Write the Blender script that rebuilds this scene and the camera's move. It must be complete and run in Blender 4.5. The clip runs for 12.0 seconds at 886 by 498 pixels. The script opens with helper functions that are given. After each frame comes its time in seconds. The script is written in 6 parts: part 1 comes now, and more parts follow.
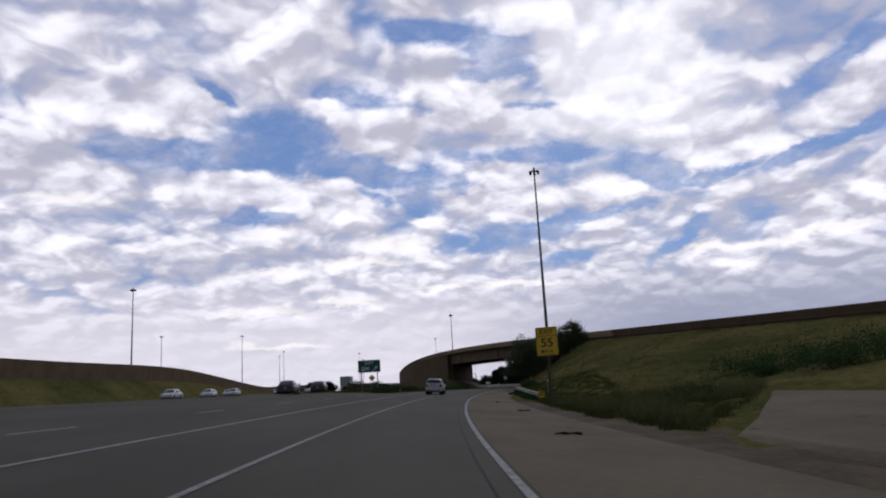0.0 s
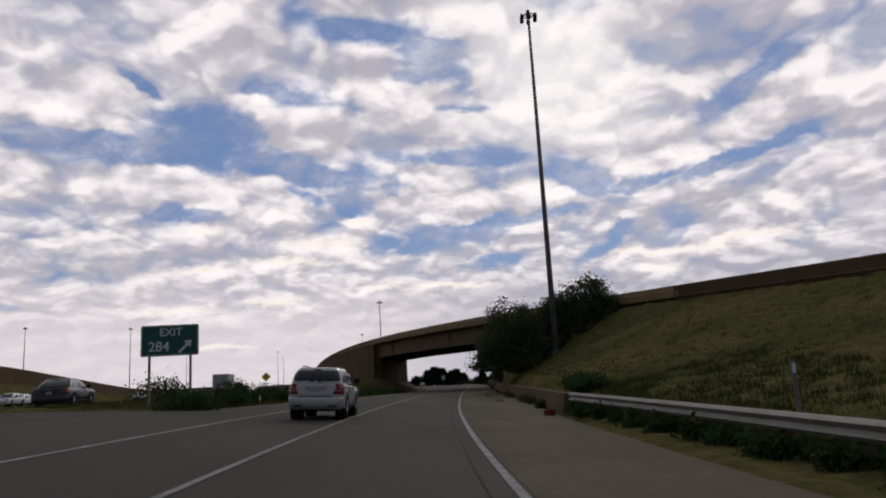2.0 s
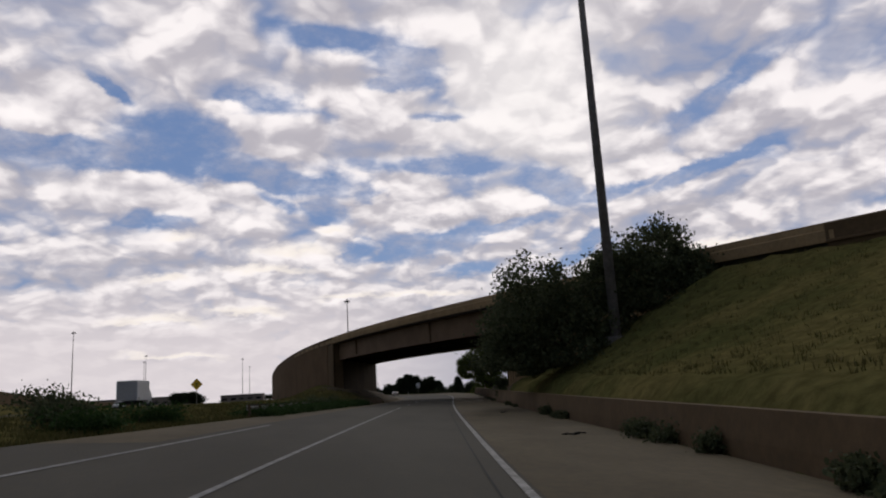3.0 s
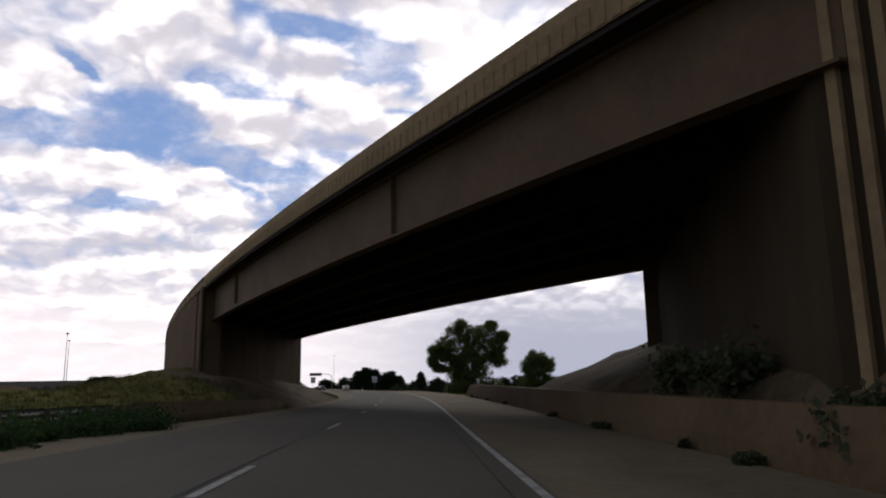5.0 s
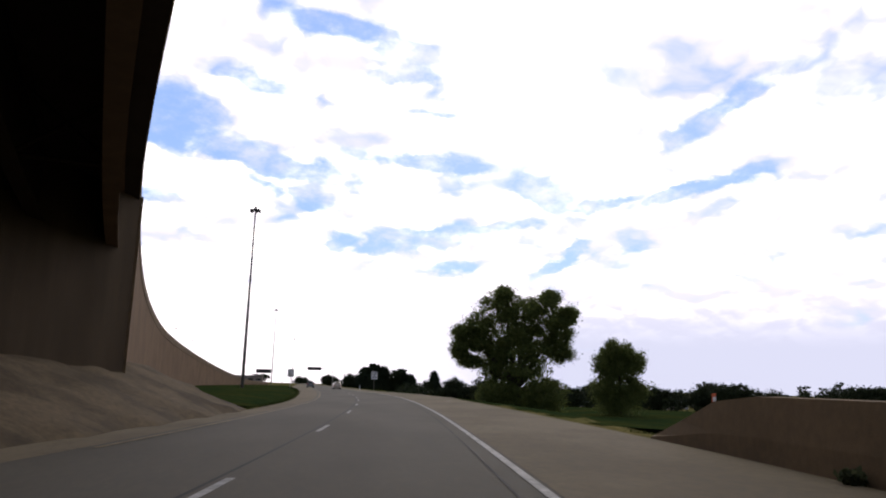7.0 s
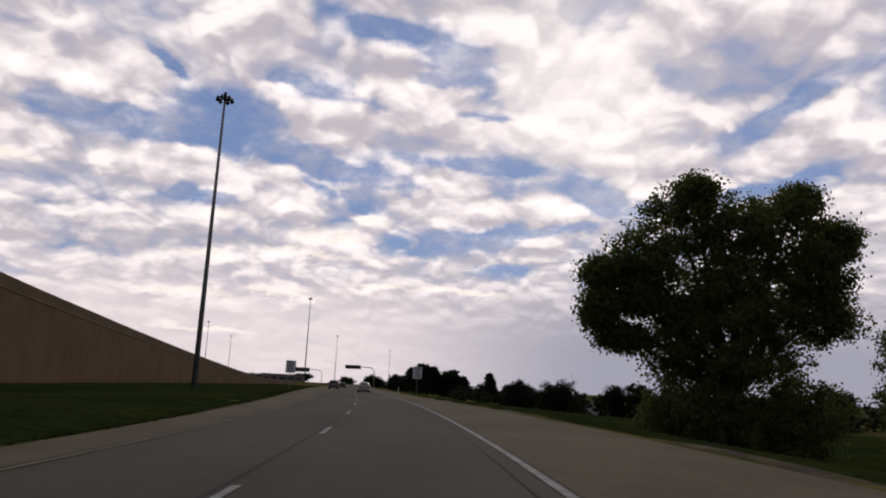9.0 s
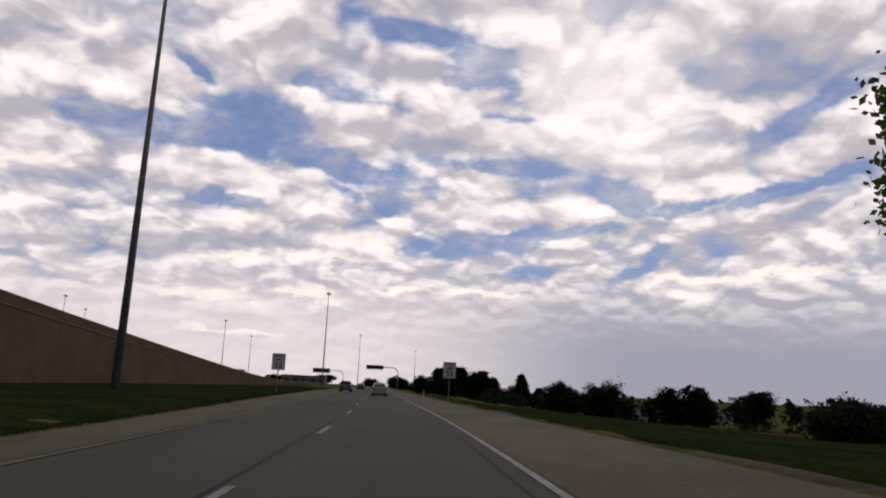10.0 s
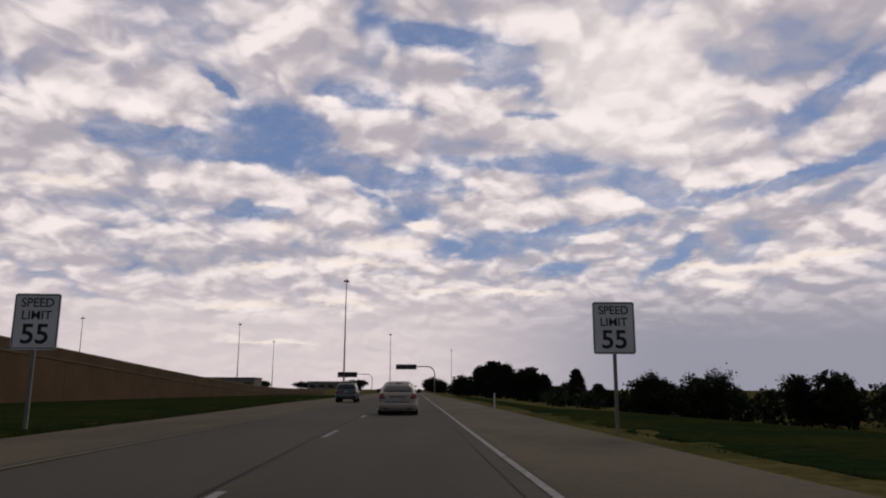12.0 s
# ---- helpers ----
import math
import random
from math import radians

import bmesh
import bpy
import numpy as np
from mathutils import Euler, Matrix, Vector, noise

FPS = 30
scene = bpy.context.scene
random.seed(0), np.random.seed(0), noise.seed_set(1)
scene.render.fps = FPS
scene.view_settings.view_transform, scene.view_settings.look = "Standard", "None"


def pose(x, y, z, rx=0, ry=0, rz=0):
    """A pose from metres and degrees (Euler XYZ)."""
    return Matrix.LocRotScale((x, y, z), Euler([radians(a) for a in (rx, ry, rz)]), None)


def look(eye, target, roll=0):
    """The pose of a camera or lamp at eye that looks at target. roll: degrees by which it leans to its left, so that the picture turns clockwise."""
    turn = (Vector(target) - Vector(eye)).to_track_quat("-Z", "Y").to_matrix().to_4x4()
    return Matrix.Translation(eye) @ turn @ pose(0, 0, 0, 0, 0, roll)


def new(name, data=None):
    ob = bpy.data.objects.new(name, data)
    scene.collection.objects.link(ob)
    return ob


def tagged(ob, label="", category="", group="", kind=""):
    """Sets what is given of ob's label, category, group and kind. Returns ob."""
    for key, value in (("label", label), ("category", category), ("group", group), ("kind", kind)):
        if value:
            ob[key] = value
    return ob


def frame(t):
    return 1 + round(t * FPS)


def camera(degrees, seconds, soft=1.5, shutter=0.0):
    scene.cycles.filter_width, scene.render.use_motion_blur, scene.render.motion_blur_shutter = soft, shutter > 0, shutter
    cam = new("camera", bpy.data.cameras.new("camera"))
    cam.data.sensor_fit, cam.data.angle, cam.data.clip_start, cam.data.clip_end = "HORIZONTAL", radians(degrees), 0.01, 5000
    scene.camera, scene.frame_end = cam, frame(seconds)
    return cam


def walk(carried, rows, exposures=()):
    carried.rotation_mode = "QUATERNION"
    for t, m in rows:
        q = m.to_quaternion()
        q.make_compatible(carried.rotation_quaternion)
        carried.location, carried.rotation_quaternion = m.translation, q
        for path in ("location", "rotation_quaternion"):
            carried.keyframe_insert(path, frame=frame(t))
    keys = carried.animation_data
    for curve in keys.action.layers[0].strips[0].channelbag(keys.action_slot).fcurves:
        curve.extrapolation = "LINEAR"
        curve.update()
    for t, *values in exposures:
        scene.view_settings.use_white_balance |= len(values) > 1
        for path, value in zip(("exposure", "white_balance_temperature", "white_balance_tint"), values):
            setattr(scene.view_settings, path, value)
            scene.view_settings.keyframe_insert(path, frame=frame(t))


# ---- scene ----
# ---------------------------------------------------------------- camera
cam = camera(63.4, 12.0, soft=2.0)
PATH = [  # seconds, x, y, yaw, pitch, roll
    (0.0, 0.00, 0.00, -1.78, 10.72, -3.17), (0.5, -0.01, 13.03, -3.30, 10.63, -3.23),
    (1.0, 0.31, 26.04, -4.73, 10.44, -3.13), (1.5, 0.92, 39.02, -6.27, 10.58, -3.53),
    (2.0, 1.80, 51.97, -7.44, 10.52, -3.23), (2.5, 2.96, 64.87, -8.51, 10.60, -3.42),
    (3.0, 4.37, 77.72, -9.61, 11.05, -3.41), (5.0, 11.61, 128.25, -12.25, 10.74, -0.94),
    (5.5, 13.72, 140.68, -12.21, 10.55, -0.49), (6.0, 15.85, 153.13, -12.02, 10.61, 0.10),
    (6.5, 17.95, 165.57, -11.61, 10.81, 0.99), (8.5, 24.61, 214.71, -7.94, 10.68, 2.13),
    (9.0, 25.77, 226.85, -6.74, 10.95, 2.61), (9.5, 26.71, 239.01, -5.71, 10.86, 2.92),
    (10.0, 27.39, 251.19, -4.70, 11.01, 2.67), (10.5, 27.87, 263.39, -3.96, 11.04, 1.92),
    (11.0, 28.20, 275.58, -3.32, 11.03, 1.51), (11.5, 28.38, 287.70, -2.77, 11.08, 0.72),
    (12.0, 28.43, 299.74, -2.34, 11.07, 0.17)]


def eye_pose(x, y, yaw, pitch, roll):
    """A pose 1.13 m over the lane from yaw to the left, pitch up and a lean."""
    return pose(x, y, 1.13, 0, 0, yaw) @ pose(0, 0, 0, 90 + pitch) @ pose(0, 0, 0, 0, 0, roll)


walk(cam, [(t, eye_pose(*row)) for t, *row in PATH],
     exposures=[(0.0, -0.02, 6000, 10), (1.5, -0.09, 6450, 10), (2.5, -0.15, 6580, 8), (4.8, 0.2, 6600, 8), (5.2, 0.68, 6550, 8), (5.6, 1.3, 6450, 9), (6.1, 1.7, 6450, 9),
                (6.7, 1.4, 6550, 10), (7.6, 0.3, 6650, 14), (8.3, 0.0, 6850, 12), (9.6, -0.04, 6780, 12), (11.0, -0.19, 6820, 12), (12.0, -0.28, 6850, 12)])

# ---------------------------------------------------------------- sky and sun
SUN_AZ, SUN_EL = 19.0, 30.0


def link(tree, a, b):
    tree.links.new(a, b)


def mathn(tree, op, a, b=None, c=None):
    n = tree.nodes.new("ShaderNodeMath")
    n.operation = op
    for k, v in enumerate((a, b, c)):
        if v is None:
            continue
        if isinstance(v, (int, float)):
            n.inputs[k].default_value = v
        else:
            tree.links.new(v, n.inputs[k])
    return n.outputs[0]


def ramp(tree, value, lo, hi, a=0.0, b=1.0, smooth=True):
    n = tree.nodes.new("ShaderNodeMapRange")
    n.interpolation_type = "SMOOTHSTEP" if smooth else "LINEAR"
    for k, v in zip((1, 2, 3, 4), (lo, hi, a, b)):
        n.inputs[k].default_value = v
    tree.links.new(value, n.inputs[0])
    return n.outputs[0]


def mixc(tree, fac, a, b, blend="MIX"):
    n = tree.nodes.new("ShaderNodeMix")
    n.data_type, n.blend_type = "RGBA", blend
    for sock, v in ((n.inputs[0], fac), (n.inputs[6], a), (n.inputs[7], b)):
        if isinstance(v, (int, float)):
            sock.default_value = v
        elif isinstance(v, tuple):
            sock.default_value = (*v[:3], 1)
        else:
            tree.links.new(v, sock)
    return n.outputs[2]


def noise_at(tree, vec, scale, detail=6.0, rough=0.55, dist=0.0):
    n = tree.nodes.new("ShaderNodeTexNoise")
    n.inputs["Scale"].default_value, n.inputs["Detail"].default_value = scale, detail
    n.inputs["Roughness"].default_value, n.inputs["Distortion"].default_value = rough, dist
    if vec is not None:
        tree.links.new(vec, n.inputs["Vector"])
    return n


def combine(tree, x, y, z=0.0):
    n = tree.nodes.new("ShaderNodeCombineXYZ")
    for k, v in enumerate((x, y, z)):
        if isinstance(v, (int, float)):
            n.inputs[k].default_value = v
        else:
            tree.links.new(v, n.inputs[k])
    return n.outputs[0]


def vadd(tree, a, b, op="ADD"):
    n = tree.nodes.new("ShaderNodeVectorMath")
    n.operation = op
    for k, v in enumerate((a, b)):
        if isinstance(v, tuple):
            n.inputs[k].default_value = v
        else:
            tree.links.new(v, n.inputs[k])
    return n.outputs[0]


# openings in the cloud: azimuth, height, half sizes in degrees, lean
GAPS = [(1.6, 27.4, 5.1, 0.99, -8), (7.4, 25.8, 3.8, 1.76, -20), (6.9, 23.9, 3.3, 0.68, 0), (-3.9, 22.6, 4.3, 1.2, -5), (-18.2, 18.2, 6.3, 1.25, -5),
        (-11.4, 19.7, 4.5, 1.63, 0), (-6.7, 17.8, 6.0, 0.97, -3), (-0.7, 16.6, 4.7, 1.07, -8), (0.5, 14.5, 2.1, 1.12, 0), (19.6, 15.4, 3.4, 1.54, -25),
        (23.5, 14.5, 4.1, 0.55, 8), (30.6, 15.1, 4.8, 0.48, 12), (33.1, 21.0, 4.6, 0.95, 26), (9.0, 11.7, 5.0, 1.08, 12),
        (14.9, 12.6, 4.0, 0.53, 6)]
# small rifts in the cloud
RIFTS = [(-11.5, 13.5, 3.3, 0.66, 0), (2.8, 11.1, 1.3, 0.9, 0), (11.5, 9.3, 2.2, 0.45, 0), (20.4, 10.0, 2.9, 0.52, 35), (-16.2, 23.0, 1.5, 0.4, -30),
         (8.8, 21.4, 4.2, 0.35, 0), (9.5, 17.6, 7.0, 0.6, -2), (4.0, 15.6, 1.2, 0.7, 0), (-3.9, 15.1, 2.3, 0.45, -20), (5.8, 10.7, 3.2, 0.54, 10),
         (-23.3, 18.2, 1.8, 0.56, 0)]
# heaps of cloud with lit heads
HEAPS = [(7.0, 15.8, 2.7, 1.21, 0), (7.9, 14.2, 5.5, 1.3, -3), (15.2, 14.3, 3.6, 1.4, -8), (-2.1, 20.4, 3.5, 1.84, 0), (1.6, 23.1, 3.4, 1.29, 0),
         (8.8, 20.8, 6.1, 1.6, 0), (17.2, 24.3, 6.3, 3.31, 0), (19.3, 21.4, 5.7, 2.51, 0), (22.5, 18.3, 6.1, 1.35, -8), (25.7, 16.0, 3.4, 0.83, -5),
         (-19.2, 22.4, 3.0, 1.13, 0), (-20.4, 19.9, 3.3, 0.73, 5), (-27.1, 19.7, 3.0, 1.74, 0), (-7.6, 22.4, 2.1, 0.55, 0), (-7.6, 13.7, 1.7, 0.8, 0),
         (-13.8, 15.8, 4.1, 1.12, -3), (-6.2, 15.7, 3.7, 0.98, -15), (32.3, 17.3, 3.1, 0.86, 5), (34.7, 19.0, 1.4, 0.83, 30), (13.1, 23.6, 2.8, 1.69, 0)]
# small warm heads low over the horizon
PUFFS = [(0.3, 12.4, 1.8, 0.77, 0), (-2.4, 11.1, 3.7, 0.9, 0), (-10.6, 11.9, 1.8, 0.66, 0), (-12.1, 8.8, 2.1, 0.48, 0), (-3.8, 9.7, 4.5, 0.58, 0),
         (-12.8, 6.0, 3.8, 0.52, 0), (-5.9, 6.7, 2.9, 0.58, 0), (1.7, 7.4, 2.5, 0.49, 0), (26.7, 8.9, 6.3, 0.7, 3), (21.7, 9.1, 1.7, 0.72, 0),
         (24.3, 7.5, 1.6, 0.42, 0), (31.8, 9.2, 3.5, 0.59, 4), (-26.1, 14.1, 3.3, 0.79, 0),
         (-11.0, 3.6, 3.8, 0.39, 0), (7.6, 7.3, 4.9, 0.4, 0)]
# dull grey undersides
BELLIES = [(6.5, 29.7, 9.8, 0.81, 0), (-28.6, 17.5, 2.7, 1.46, 0), (20.0, 17.6, 8.2, 0.68, -6), (4.5, 18.8, 6.1, 0.44, 0), (0.4, 24.9, 5.3, 0.85, -5),
           (12.7, 13.3, 5.8, 0.31, -2), (-22.2, 16.5, 3.5, 0.49, -8), (32.4, 22.7, 4.4, 1.88, 0), (-10.5, 10.3, 5.7, 0.4, 0), (-20.0, 9.3, 6.7, 0.54, 0), (29.6, 12.2, 4.0, 0.48, 10), (-27.7, 22.0, 3.0, 0.76, 0)]
# thin lavender veils that let the blue through
VEILS = [(29.6, 25.0, 6.5, 2.35, 0), (-21.1, 22.5, 3.3, 0.88, 0), (-8.2, 19.5, 7.8, 1.74, 0), (26.1, 11.9, 7.0, 0.66, 14), (22.5, 10.5, 3.6, 0.68, 25),
         (6.3, 11.1, 5.0, 1.17, 0), (12.8, 15.8, 5.0, 0.62, 0)]


def blobs(tree, vec, rows, inner, outer, shade=False):
    """Soft leaning ovals laid over each other; with shade also how far up in its oval each place lies."""
    total, tone = None, None
    for az, el, w, h, lean in rows:
        m = tree.nodes.new("ShaderNodeMapping")
        m.vector_type = "TEXTURE"
        m.inputs["Location"].default_value = (az, el, 0)
        m.inputs["Rotation"].default_value = (0, 0, radians(lean))
        m.inputs["Scale"].default_value = (w, h, 1)
        link(tree, vec, m.inputs["Vector"])
        n = vadd(tree, m.outputs[0], (0, 0, 0)).node
        n.operation = "LENGTH"
        f = ramp(tree, n.outputs["Value"], outer, inner)
        total = f if total is None else mathn(tree, "MAXIMUM", total, f)
        if shade:
            sp = tree.nodes.new("ShaderNodeSeparateXYZ")
            link(tree, m.outputs[0], sp.inputs[0])
            up = mathn(tree, "MULTIPLY", f, sp.outputs[1])
            tone = up if tone is None else mathn(tree, "ADD", tone, up)
    return (total, tone) if shade else total


def density(t, vec):
    """Heaped cloud: broad swells with cauliflower knobs."""
    w = noise_at(t, vec, 7.0, 3, 0.55).outputs["Color"]
    p = vadd(t, vec, vadd(t, vadd(t, w, (0.5, 0.5, 0.5), "SUBTRACT"), (0.16, 0.16, 0.0), "MULTIPLY"))
    total = noise_at(t, p, 5.2, 6, 0.52).outputs["Fac"]
    for scale, weight in ((9.0, 0.36), (22.0, 0.20)):
        v = t.nodes.new("ShaderNodeTexVoronoi")
        v.feature = "SMOOTH_F1"
        v.inputs["Scale"].default_value = scale
        v.inputs["Smoothness"].default_value = 0.22
        link(t, p, v.inputs["Vector"])
        total = mathn(t, "ADD", total, mathn(t, "MULTIPLY", mathn(t, "SUBTRACT", 0.45, v.outputs["Distance"]), weight))
    return total


def make_world():
    w = bpy.data.worlds.new("sky")
    scene.world = w
    w.use_nodes = True
    t = w.node_tree
    t.nodes.clear()
    co = t.nodes.new("ShaderNodeTexCoord").outputs["Generated"]
    sep = t.nodes.new("ShaderNodeSeparateXYZ")
    link(t, co, sep.inputs[0])
    az = mathn(t, "MULTIPLY", mathn(t, "ARCTAN2", sep.outputs[0], sep.outputs[1]), 57.3)
    el = mathn(t, "MULTIPLY", mathn(t, "ARCSINE", sep.outputs[2]), 57.3)
    flat = combine(t, az, el)
    # cloud layer seen in perspective
    up = mathn(t, "ADD", mathn(t, "MAXIMUM", sep.outputs[2], 0.0), 0.36)
    layer = combine(t, mathn(t, "DIVIDE", sep.outputs[0], up), mathn(t, "DIVIDE", sep.outputs[1], up))
    warp = noise_at(t, layer, 5.0, 6, 0.66)
    wv = vadd(t, vadd(t, warp.outputs["Color"], (0.5, 0.5, 0.5), "SUBTRACT"), (5.5, 3.0, 0.0), "MULTIPLY")
    place = vadd(t, flat, wv)
    gap = mathn(t, "MAXIMUM", blobs(t, place, GAPS, 0.0, 1.75), mathn(t, "MULTIPLY", blobs(t, place, RIFTS, 0.0, 1.8), 0.8))
    heap, head = blobs(t, place, HEAPS, 0.2, 1.35, True)
    puff, crown = blobs(t, place, PUFFS, 0.2, 1.5, True)
    belly = blobs(t, place, BELLIES, 0.1, 1.6)
    veil = blobs(t, place, VEILS, 0.1, 1.7)
    dens = density(t, layer)
    dens_up = density(t, vadd(t, layer, (-0.012, -0.045, 0.0)))
    # cover: 1 cloud, 0 clear
    ahead = ramp(t, mathn(t, "ABSOLUTE", az), 38, 60)
    wild = mathn(t, "MULTIPLY", ahead, ramp(t, dens, 0.52, 0.40))
    c = mathn(t, "ADD", mathn(t, "MULTIPLY", mathn(t, "SUBTRACT", dens, 0.5), 3.0), 0.95)
    c = mathn(t, "SUBTRACT", c, mathn(t, "MULTIPLY", gap, 1.62))
    c = mathn(t, "SUBTRACT", c, mathn(t, "MULTIPLY", veil, 0.35))
    c = mathn(t, "SUBTRACT", c, mathn(t, "MULTIPLY", wild, 0.5))
    c = mathn(t, "ADD", c, mathn(t, "MULTIPLY", heap, 1.05))
    c = mathn(t, "ADD", c, mathn(t, "MULTIPLY", puff, 0.5))
    c = mathn(t, "ADD", c, mathn(t, "MULTIPLY", ramp(t, el, 9.0, 4.0), 0.8))
    cover = ramp(t, c, -0.45, 1.0)
    cover = mathn(t, "MAXIMUM", cover, ramp(t, warp.outputs["Fac"], 0.40, 0.70, 0.03, 0.60))
    # light on the clouds: bright sunward tops, grey bellies
    lit = ramp(t, mathn(t, "SUBTRACT", dens, dens_up), -0.17, 0.17, smooth=False)
    body = ramp(t, dens, 0.36, 0.68)
    tone = mathn(t, "ADD", mathn(t, "MULTIPLY", lit, 0.72), mathn(t, "MULTIPLY", body, 0.20))
    tone = mathn(t, "ADD", tone, mathn(t, "MULTIPLY", heap, 0.24))
    tone = mathn(t, "ADD", tone, mathn(t, "MULTIPLY", head, 0.22))
    tone = mathn(t, "ADD", tone, mathn(t, "MULTIPLY", puff, 0.30))
    tone = mathn(t, "ADD", tone, mathn(t, "MULTIPLY", crown, 0.25))
    tone = mathn(t, "SUBTRACT", tone, mathn(t, "MULTIPLY", belly, 0.30))
    tone = mathn(t, "SUBTRACT", tone, mathn(t, "MULTIPLY", veil, 0.42))
    dist = vadd(t, flat, (17.4, 23.0, 0.0), "SUBTRACT")
    far = vadd(t, dist, (0, 0, 0)).node
    far.operation = "LENGTH"
    halo = ramp(t, far.outputs["Value"], 13.0, 0.0)
    tone = ramp(t, tone, 0.0, 1.12)
    white = mixc(t, tone, (0.54, 0.51, 0.575), (1.12, 1.05, 1.07))
    white = mixc(t, mathn(t, "MULTIPLY", halo, 0.55), white, (1.08, 1.03, 1.03))
    white = mixc(t, mathn(t, "MULTIPLY", belly, 0.30), white, (0.42, 0.41, 0.48))
    right = ramp(t, az, -3.0, 20.0)
    haze = mathn(t, "MULTIPLY", ramp(t, el, 10.5, 3.0), ramp(t, right, 0.0, 1.0, 0.88, 1.0, False))
    haze = mathn(t, "SUBTRACT", haze, mathn(t, "MULTIPLY", puff, 0.40))
    haze = mathn(t, "MAXIMUM", haze, 0.0)
    low = mixc(t, right, (0.80, 0.73, 0.77), (0.36, 0.37, 0.465))
    white = mixc(t, haze, white, low)
    warm = mathn(t, "MULTIPLY", puff, ramp(t, crown, -0.25, 0.35))
    white = mixc(t, mathn(t, "MULTIPLY", warm, 0.75), white, (1.08, 0.98, 0.90))
    sky = t.nodes.new("ShaderNodeTexSky")
    sky.sky_type, sky.sun_disc = "NISHITA", False
    sky.sun_elevation, sky.sun_rotation = radians(SUN_EL), radians(SUN_AZ)
    sky.altitude, sky.air_density, sky.dust_density = 1600, 1.0, 0.6
    sd = t.nodes.new("ShaderNodeVectorMath")
    sd.operation = "DOT_PRODUCT"
    link(t, co, sd.inputs[0])
    sd.inputs[1].default_value = (math.sin(radians(SUN_AZ)) * math.cos(radians(SUN_EL)), math.cos(radians(SUN_AZ)) * math.cos(radians(SUN_EL)), math.sin(radians(SUN_EL)))
    away = ramp(t, sd.outputs["Value"], 0.70, -0.10)
    white = mixc(t, ramp(t, el, 36, 55), white, (0.50, 0.50, 0.475))
    white = mixc(t, away, white, (0.20, 0.195, 0.185))
    blue = t.nodes.new("ShaderNodeBackground")
    link(t, mixc(t, 0.8, sky.outputs[0], (1.22, 2.05, 4.3)), blue.inputs[0])
    blue.inputs[1].default_value = 0.108
    cloud = t.nodes.new("ShaderNodeBackground")
    link(t, white, cloud.inputs[0])
    cloud.inputs[1].default_value = 1.0
    mix = t.nodes.new("ShaderNodeMixShader")
    link(t, cover, mix.inputs[0])
    link(t, blue.outputs[0], mix.inputs[1])
    link(t, cloud.outputs[0], mix.inputs[2])
    out = t.nodes.new("ShaderNodeOutputWorld")
    link(t, mix.outputs[0], out.inputs[0])


make_world()
sun = new("sun", bpy.data.lights.new("sun", "SUN"))
sun.data.energy, sun.data.angle, sun.data.color = 0.45, radians(14), (1.0, 0.94, 0.86)
sun.matrix_world = look((0, 0, 100), (-math.sin(radians(SUN_AZ)) * 100 * math.cos(radians(SUN_EL)),
                                      -math.cos(radians(SUN_AZ)) * 100 * math.cos(radians(SUN_EL)), 100 - 100 * math.sin(radians(SUN_EL))))

# ---------------------------------------------------------------- materials
MATS = {}


def mat(name, base, rough=0.7, metal=0.0, grain=0.0, scale=6.0, blotch=0.0, bscale=0.4, bump=0.0, bumpscale=30.0,
        other=None, spread=0.0, stretch=(1, 1, 1), coat=0.0, trans=0.0, spec=None):
    """A surface with fine grain, broad blotches, relief and, where asked, a second colour or variation from piece to piece."""
    if name in MATS:
        return MATS[name]
    m = bpy.data.materials.new(name)
    m.use_nodes = True
    t = m.node_tree
    b = t.nodes["Principled BSDF"]
    b.inputs["Roughness"].default_value, b.inputs["Metallic"].default_value = rough, metal
    b.inputs["Specular IOR Level"].default_value = (0.5 if rough < 0.6 else 0.06) if spec is None else spec
    b.inputs["Coat Weight"].default_value = coat
    b.inputs["Transmission Weight"].default_value = trans
    col = base
    geo = t.nodes.new("ShaderNodeNewGeometry")
    mp = t.nodes.new("ShaderNodeMapping")
    mp.inputs["Scale"].default_value = stretch
    link(t, geo.outputs["Position"], mp.inputs["Vector"])
    pos = mp.outputs[0]
    if blotch or other:
        big = noise_at(t, pos, bscale, 5, 0.6).outputs["Fac"]
        second = other or tuple(c * (1 - blotch) for c in base)
        col = mixc(t, ramp(t, big, 0.36, 0.66), base, second)
    if grain:
        g = noise_at(t, pos, scale, 4, 0.7).outputs["Fac"]
        col = mixc(t, 1.0, col, mixc(t, ramp(t, g, 0.25, 0.75), (1 - grain,) * 3, (1 + grain,) * 3), "MULTIPLY")
        rr = ramp(t, g, 0.3, 0.7, max(rough - 0.08, 0.02), min(rough + 0.08, 1))
        link(t, rr, b.inputs["Roughness"])
    if spread:
        r = t.nodes.new("ShaderNodeObjectInfo").outputs["Random"]
        col = mixc(t, 1.0, col, mixc(t, r, (1 - spread,) * 3, (1 + spread,) * 3), "MULTIPLY")
    if isinstance(col, tuple):
        b.inputs["Base Color"].default_value = (*col, 1)
    else:
        link(t, col, b.inputs["Base Color"])
    if bump:
        h = noise_at(t, pos, bumpscale, 4, 0.6).outputs["Fac"]
        bn = t.nodes.new("ShaderNodeBump")
        bn.inputs["Strength"].default_value, bn.inputs["Distance"].default_value = bump, 0.02
        link(t, h, bn.inputs["Height"])
        link(t, bn.outputs[0], b.inputs["Normal"])
    MATS[name] = m
    return m


